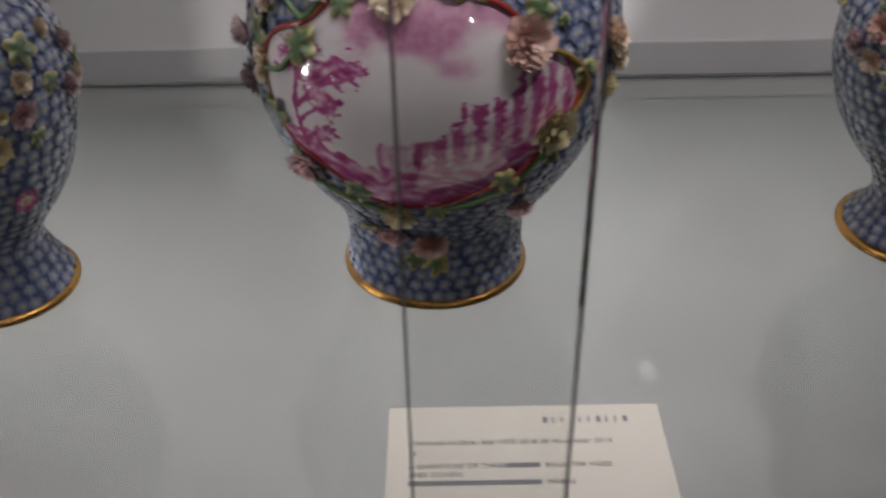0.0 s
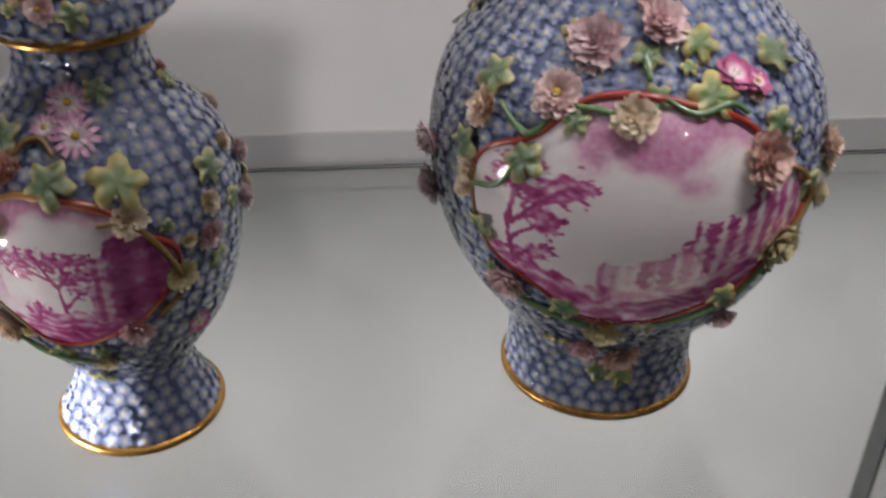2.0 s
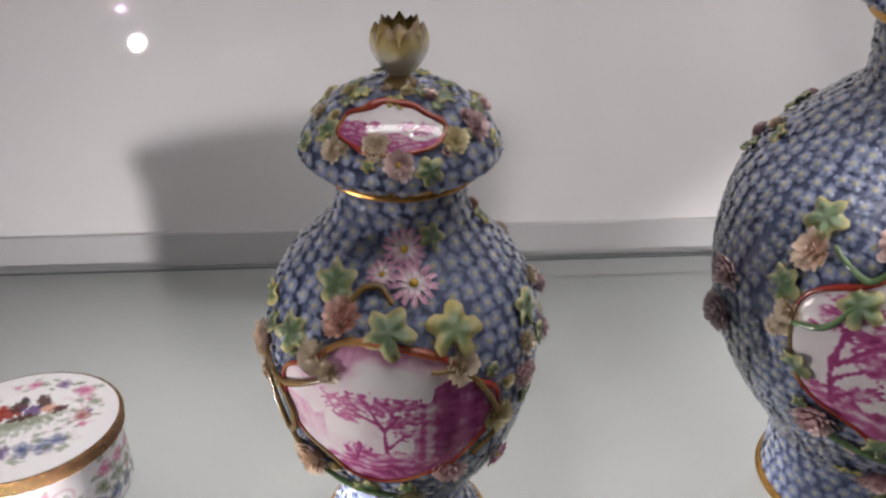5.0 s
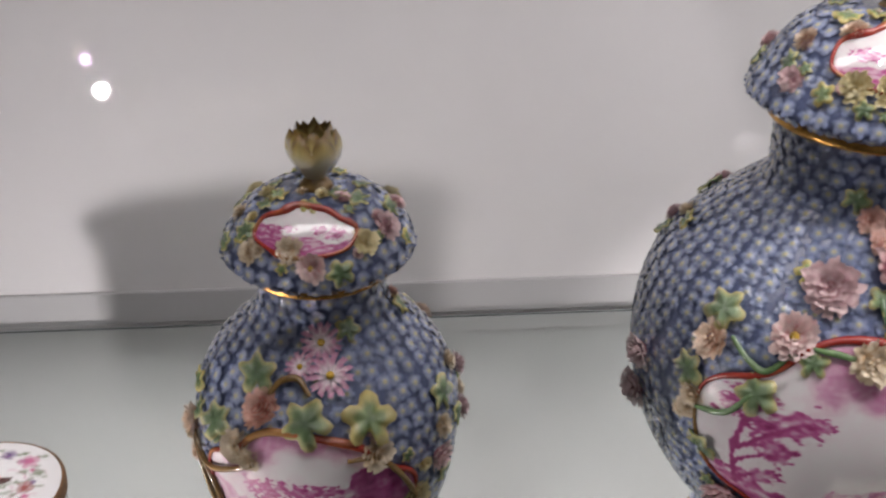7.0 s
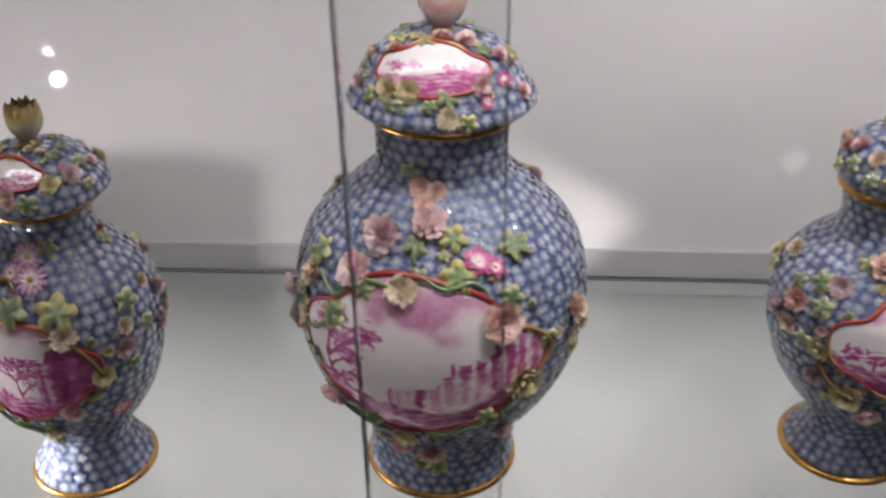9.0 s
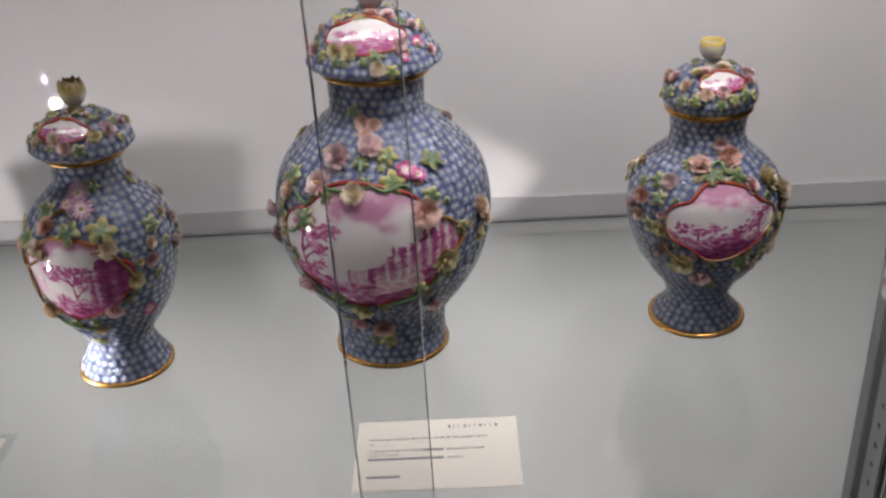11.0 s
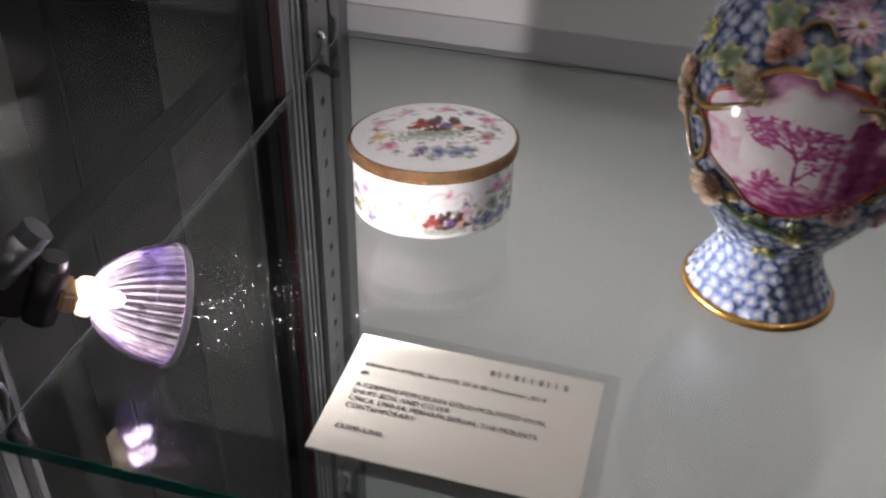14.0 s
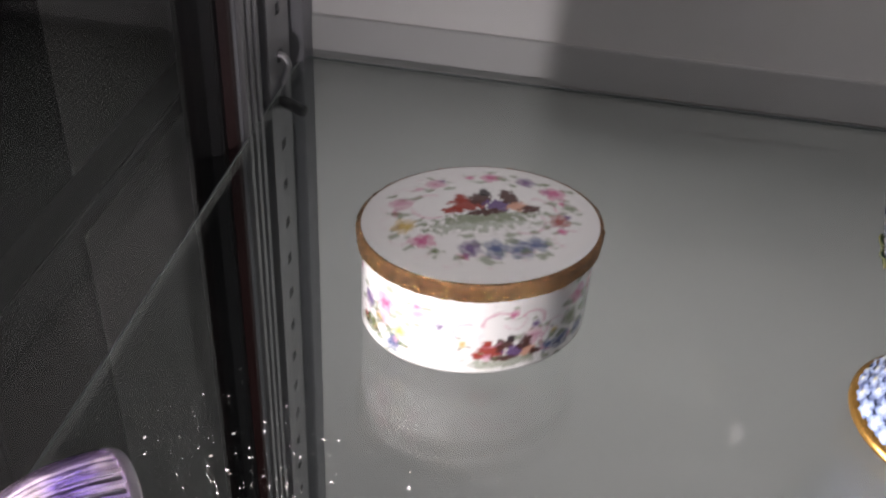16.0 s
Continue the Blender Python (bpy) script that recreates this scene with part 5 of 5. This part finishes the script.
M_RIM_GLASS = plain("pale_rim_glass", (0.62, 0.58, 0.66), 0.15, 0, 60, 0.1, 0, 0.5)
M_CERAMIC = plain("warm_ceramic", (0.62, 0.42, 0.25), 0.5, 0, 60, 0.15)


def halogen_lamp():
    z = LAMP_AXIS
    x = Vector((0, 0, 1)).cross(z).normalized()
    y = z.cross(x)
    m = Matrix((x, y, z)).transposed().to_4x4()
    m.translation = LAMP_POS
    t = empty("halogen_spotlight", m, "lit halogen reflector lamp on a metal holder", "lamp")
    # fluted bowl: open towards +z, its rim in the plane of the origin
    prof = smoothed([(0.0066, -0.0310), (0.0122, -0.0268), (0.0178, -0.0195), (0.0216, -0.0110), (0.0237, -0.0035), (0.0243, 0.0)], 5)
    bm = bmesh.new()
    seg, rings = 144, []
    for thick in (0.0, -0.0011):
        for i, (r, h) in enumerate(prof):
            flute = 0.0009 * (1 if thick == 0.0 else 0.2) * min(1, i / 4)
            rings.append([bm.verts.new(((r + thick + flute * math.cos(36 * 2 * math.pi * k / seg)) * math.cos(2 * math.pi * k / seg), (r + thick + flute * math.cos(36 * 2 * math.pi * k / seg)) * math.sin(2 * math.pi * k / seg), h)) for k in range(seg)])
    n = len(prof)
    for a in range(n - 1):
        for k in range(seg):
            bm.faces.new((rings[a][k], rings[a][(k + 1) % seg], rings[a + 1][(k + 1) % seg], rings[a + 1][k]))
            bm.faces.new((rings[n + a][k], rings[n + a + 1][k], rings[n + a + 1][(k + 1) % seg], rings[n + a][(k + 1) % seg]))
    part("reflector", bm, M_DICHROIC, t, "fluted violet-tinted glass reflector", True)
    part("rim", lathe(smoothed([(0.0230, -0.0012), (0.0250, -0.0014), (0.0253, 0.0004), (0.0246, 0.0014), (0.0230, 0.0010)], 3), 96, False), M_RIM_GLASS, t, "pale glass rim", True)
    part("capsule", lathe(smoothed([(0.0034, -0.030), (0.0036, -0.0275), (0.0034, -0.0225), (0.0024, -0.0195), (0.0003, -0.0180)], 4), 20), M_FILAMENT, t, "glowing halogen capsule", True)
    part("base", box_bm(-0.0070, 0.0070, -0.0045, 0.0045, -0.0430, -0.0365, 0.0012), M_CERAMIC, t, "warm-lit ceramic base")
    part("lit_neck", lathe(smoothed([(0.0058, -0.0368), (0.0074, -0.0350), (0.0078, -0.0318), (0.0068, -0.0304), (0.0052, -0.0300)], 3), 28), M_LIT_NECK, t, "white neck of the lamp, the capsule's light on it put in as glow", True)
    clamp = part("clamp", tube([(0, -0.012, -0.0475), (0, 0.012, -0.0475)], 0.0066, 20), M_CLAMP, t, "dark metal clamp", True)
    part("knurled_screw", tube([(0, 0.012, -0.0475), (0, 0.0165, -0.0475)], [0.0054, 0.0050], 18), M_ALU, clamp)
    part("bracket_arm", box_bm(-0.003, 0.003, -0.012, 0.010, -0.068, -0.054, 0.001), M_CLAMP, t)
    post = part("second_clamp", tube([(0.0, 0.004, -0.066), (0.0, 0.022, -0.058)], 0.0064, 20), M_ALU, t, "pale metal clamp", True)
    part("knurled_screw", tube([(0.0, 0.022, -0.058), (0.0, 0.0275, -0.0555)], 0.0060, 18), M_ALU_DULL, post)
    part("wire", tube(smoothed([(0.0, 0.022, -0.057), (0.002, 0.016, -0.052), (0.001, 0.009, -0.0475)], 5), 0.0005, 6), M_ALU, t)
    part("mounting_arm", tube([(0, -0.004, -0.066), (0.0, -0.010, -0.085)], 0.0035, 12), M_ALU_DULL, t, "", True)
    return t


halogen_lamp()


# ---- lower shelf: dish, jug, cups ----
def scalloped_dish(m):
    t = empty("scalloped_dish", m, "scalloped blue scale-ground porcelain dish with white reserves, propped upright", "dish")
    rings, seg, R = 60, 240, 0.126
    verts, flat = [], []
    for i in range(rings + 1):
        k = i / rings
        for j in range(seg):
            a = 2 * math.pi * j / seg
            r = R * k * (1 + (0.035 * abs(math.sin(4 * a)) - 0.012) * max(0, k - 0.6) / 0.4)
            zz = 0.0 if k < 0.55 else 0.018 * ((k - 0.55) / 0.45) ** 1.2
            verts.append((r * math.cos(a), r * math.sin(a), zz))
            flat.append((r * 1000 * math.cos(a), r * 1000 * math.sin(a)))
    nn = len(verts)
    verts += [(x * 0.985, y * 0.985, z - 0.004) for x, y, z in verts]
    faces = [(i * seg + k, i * seg + (k + 1) % seg, (i + 1) * seg + (k + 1) % seg, (i + 1) * seg + k) for i in range(rings) for k in range(seg)]
    faces += [tuple(nn + v for v in f[::-1]) for f in faces]
    faces += [(rings * seg + k, rings * seg + (k + 1) % seg, nn + rings * seg + (k + 1) % seg, nn + rings * seg + k) for k in range(seg)]
    p = Painter(flat, 5)
    rad, ang = np.hypot(p.p[:, 0], p.p[:, 1]), np.arctan2(p.p[:, 1], p.p[:, 0])
    net = np.sin(rad * 0.9 + ang * 36) * np.sin(rad * 0.9 - ang * 36)
    blue = np.array((0.042, 0.055, 0.085)) * (1 + 2.0 * np.clip(net, 0, 1))[:, None]
    rim = (rad > 66)[:, None]
    p.c = np.where(rim, blue, p.c * 0.7)
    p.lay(np.clip(2 - np.abs(rad - 67) * 0.9, 0, 1), "red", 0.7)
    p.lay(np.clip(2 - np.abs(rad - 124) * 0.8, 0, 1), "brown", 0.8)
    for k in range(6):
        a = math.radians(60 * k + 30)
        c = (96 * math.cos(a), 96 * math.sin(a))
        dx, dy = p.p[:, 0] - c[0], p.p[:, 1] - c[1]
        u, v = (-dx * math.sin(a) + dy * math.cos(a)) / 24, (dx * math.cos(a) + dy * math.sin(a)) / 13
        d = np.hypot(u, v) * (1 + 0.12 * np.cos(4 * np.arctan2(v, u)))
        mk = (d < 1)[:, None]
        p.c = np.where(mk, np.array((0.50, 0.44, 0.36)) * (1 + 0.2 * p.n)[:, None], p.c)
        p.lay(np.clip(3 - np.abs(d - 1) * 16, 0, 1), "brown", 0.85)
        p.blob(c[0], c[1], 8, 5, "dark", 0.6, 0.9)
    for k in range(14):
        p.flower(44 * math.cos(k * 0.9) * (0.4 + 0.6 * (k % 3) / 2), 44 * math.sin(k * 0.9) * (0.4 + 0.6 * (k % 2)), 3.2, ("green", "red", "brown")[k % 3])
    d = new("plate", painted_mesh("plate", verts, faces, np.r_[p.c, np.tile(WHITE, (nn, 1))]))
    d.parent = t
    # wire easel behind
    part("easel", tube(smoothed([(-0.05, -0.120, 0.020), (-0.05, -0.1275, 0.004), (-0.05, -0.10, -0.018), (-0.02, 0.02, -0.016), (0.02, 0.02, -0.016), (0.05, -0.10, -0.018), (0.05, -0.1275, 0.004), (0.05, -0.120, 0.020)], 6), 0.0016, 8), M_ALU_DULL, t, "bent wire stand", True)
    return t


scalloped_dish(pose(0.329, 0.345, LOWER + 0.1225, 70, 0, 0))


def jug(m):
    t = empty("cream_jug", m, "small white porcelain cream jug with gilt rim on the lower shelf", "jug")
    seg = 72
    prof = smoothed([(0.024, 0.0), (0.026, 0.003), (0.022, 0.008), (0.033, 0.022), (0.039, 0.042), (0.036, 0.062), (0.031, 0.076), (0.034, 0.086)], 4)
    bm = bmesh.new()
    rings = []

    def ring(r, z, k):
        out = []
        for j in range(seg):
            a = 2 * math.pi * j / seg
            lip = max(0, k - 0.55) / 0.45
            rr = r * (1 + 0.55 * lip * max(0, -math.cos(a)) ** 3)
            out.append(bm.verts.new((rr * math.cos(a), rr * math.sin(a), z + 0.012 * lip * (max(0, -math.cos(a)) ** 2 + 0.7 * max(0, math.cos(a)) ** 4))))
        return out
    n = len(prof)
    for i, (r, z) in enumerate(prof):
        rings.append(ring(r, z, i / (n - 1)))
    for i, (r, z) in list(enumerate(prof))[::-1]:
        if z > 0.008:
            rings.append(ring(r - 0.0025, z, i / (n - 1)))
    for a, b in zip(rings, rings[1:]):
        for k in range(seg):
            bm.faces.new((a[k], a[(k + 1) % seg], b[(k + 1) % seg], b[k]))
    bm.faces.new(rings[0][::-1])
    bm.faces.new(rings[-1])
    rim = [v.co.copy() for v in rings[n - 1]]
    part("body", bm, M_PORCELAIN, t, "", True)
    part("rim", tube(rim + [rim[0]], 0.0011, 6), M_GOLD, t, "gilt rim", True)
    part("handle", tube(smoothed([(0.030, 0, 0.088), (0.046, 0, 0.098), (0.062, 0, 0.090), (0.066, 0, 0.066), (0.056, 0, 0.040), (0.036, 0, 0.030)], 6), [0.0035 + 0.0012 * math.sin(k) for k in range(31)], 10), M_PORCELAIN, t, "", True)
    return t


jug(pose(-0.012, 0.435, LOWER))


def cup(m):
    t = empty("tea_bowl", m, "small white porcelain tea bowl with gilt rim on the lower shelf", "cup", "cups on the lower shelf")
    prof = smoothed([(0.016, 0.0), (0.018, 0.002), (0.016, 0.006), (0.026, 0.016), (0.034, 0.034), (0.038, 0.048)], 4)
    part("bowl", lathe(prof + [(r - 0.002, z) for r, z in prof[::-1] if z > 0.006], 56), M_PORCELAIN, t, "", True)
    part("rim", tube([(0.037 * math.cos(2 * math.pi * k / 48), 0.037 * math.sin(2 * math.pi * k / 48), 0.0482) for k in range(49)], 0.0011, 6), M_GOLD, t, "gilt rim", True)
    return t


for x, y in ((-0.335, 0.385), (-0.215, 0.375)):
    cup(pose(x, y, LOWER))

# ---- dust ----
rnd = random.Random(4)
bm = bmesh.new()
for k in range(420):
    x, y = rnd.gauss(-0.416, 0.034), rnd.gauss(0.284, 0.020)
    if x < -0.474:
        continue
    s = rnd.uniform(0.0002, 0.0006)
    vs = [bm.verts.new((x + s * rnd.uniform(-1, 1), y + s * rnd.uniform(-1, 1), SHELF + 0.0002 + s * rnd.uniform(0, 1))) for _ in range(4)]
    for f in ((0, 1, 2), (0, 2, 3), (0, 3, 1), (1, 3, 2)):
        bm.faces.new([vs[i] for i in f])
tagged(part("dust", bm, plain("pale_dust", (0.75, 0.74, 0.72), 0.4, 0, 100, 0.2)), "fine pale dust specks on the glass shelf", "dust", kind="stuff")
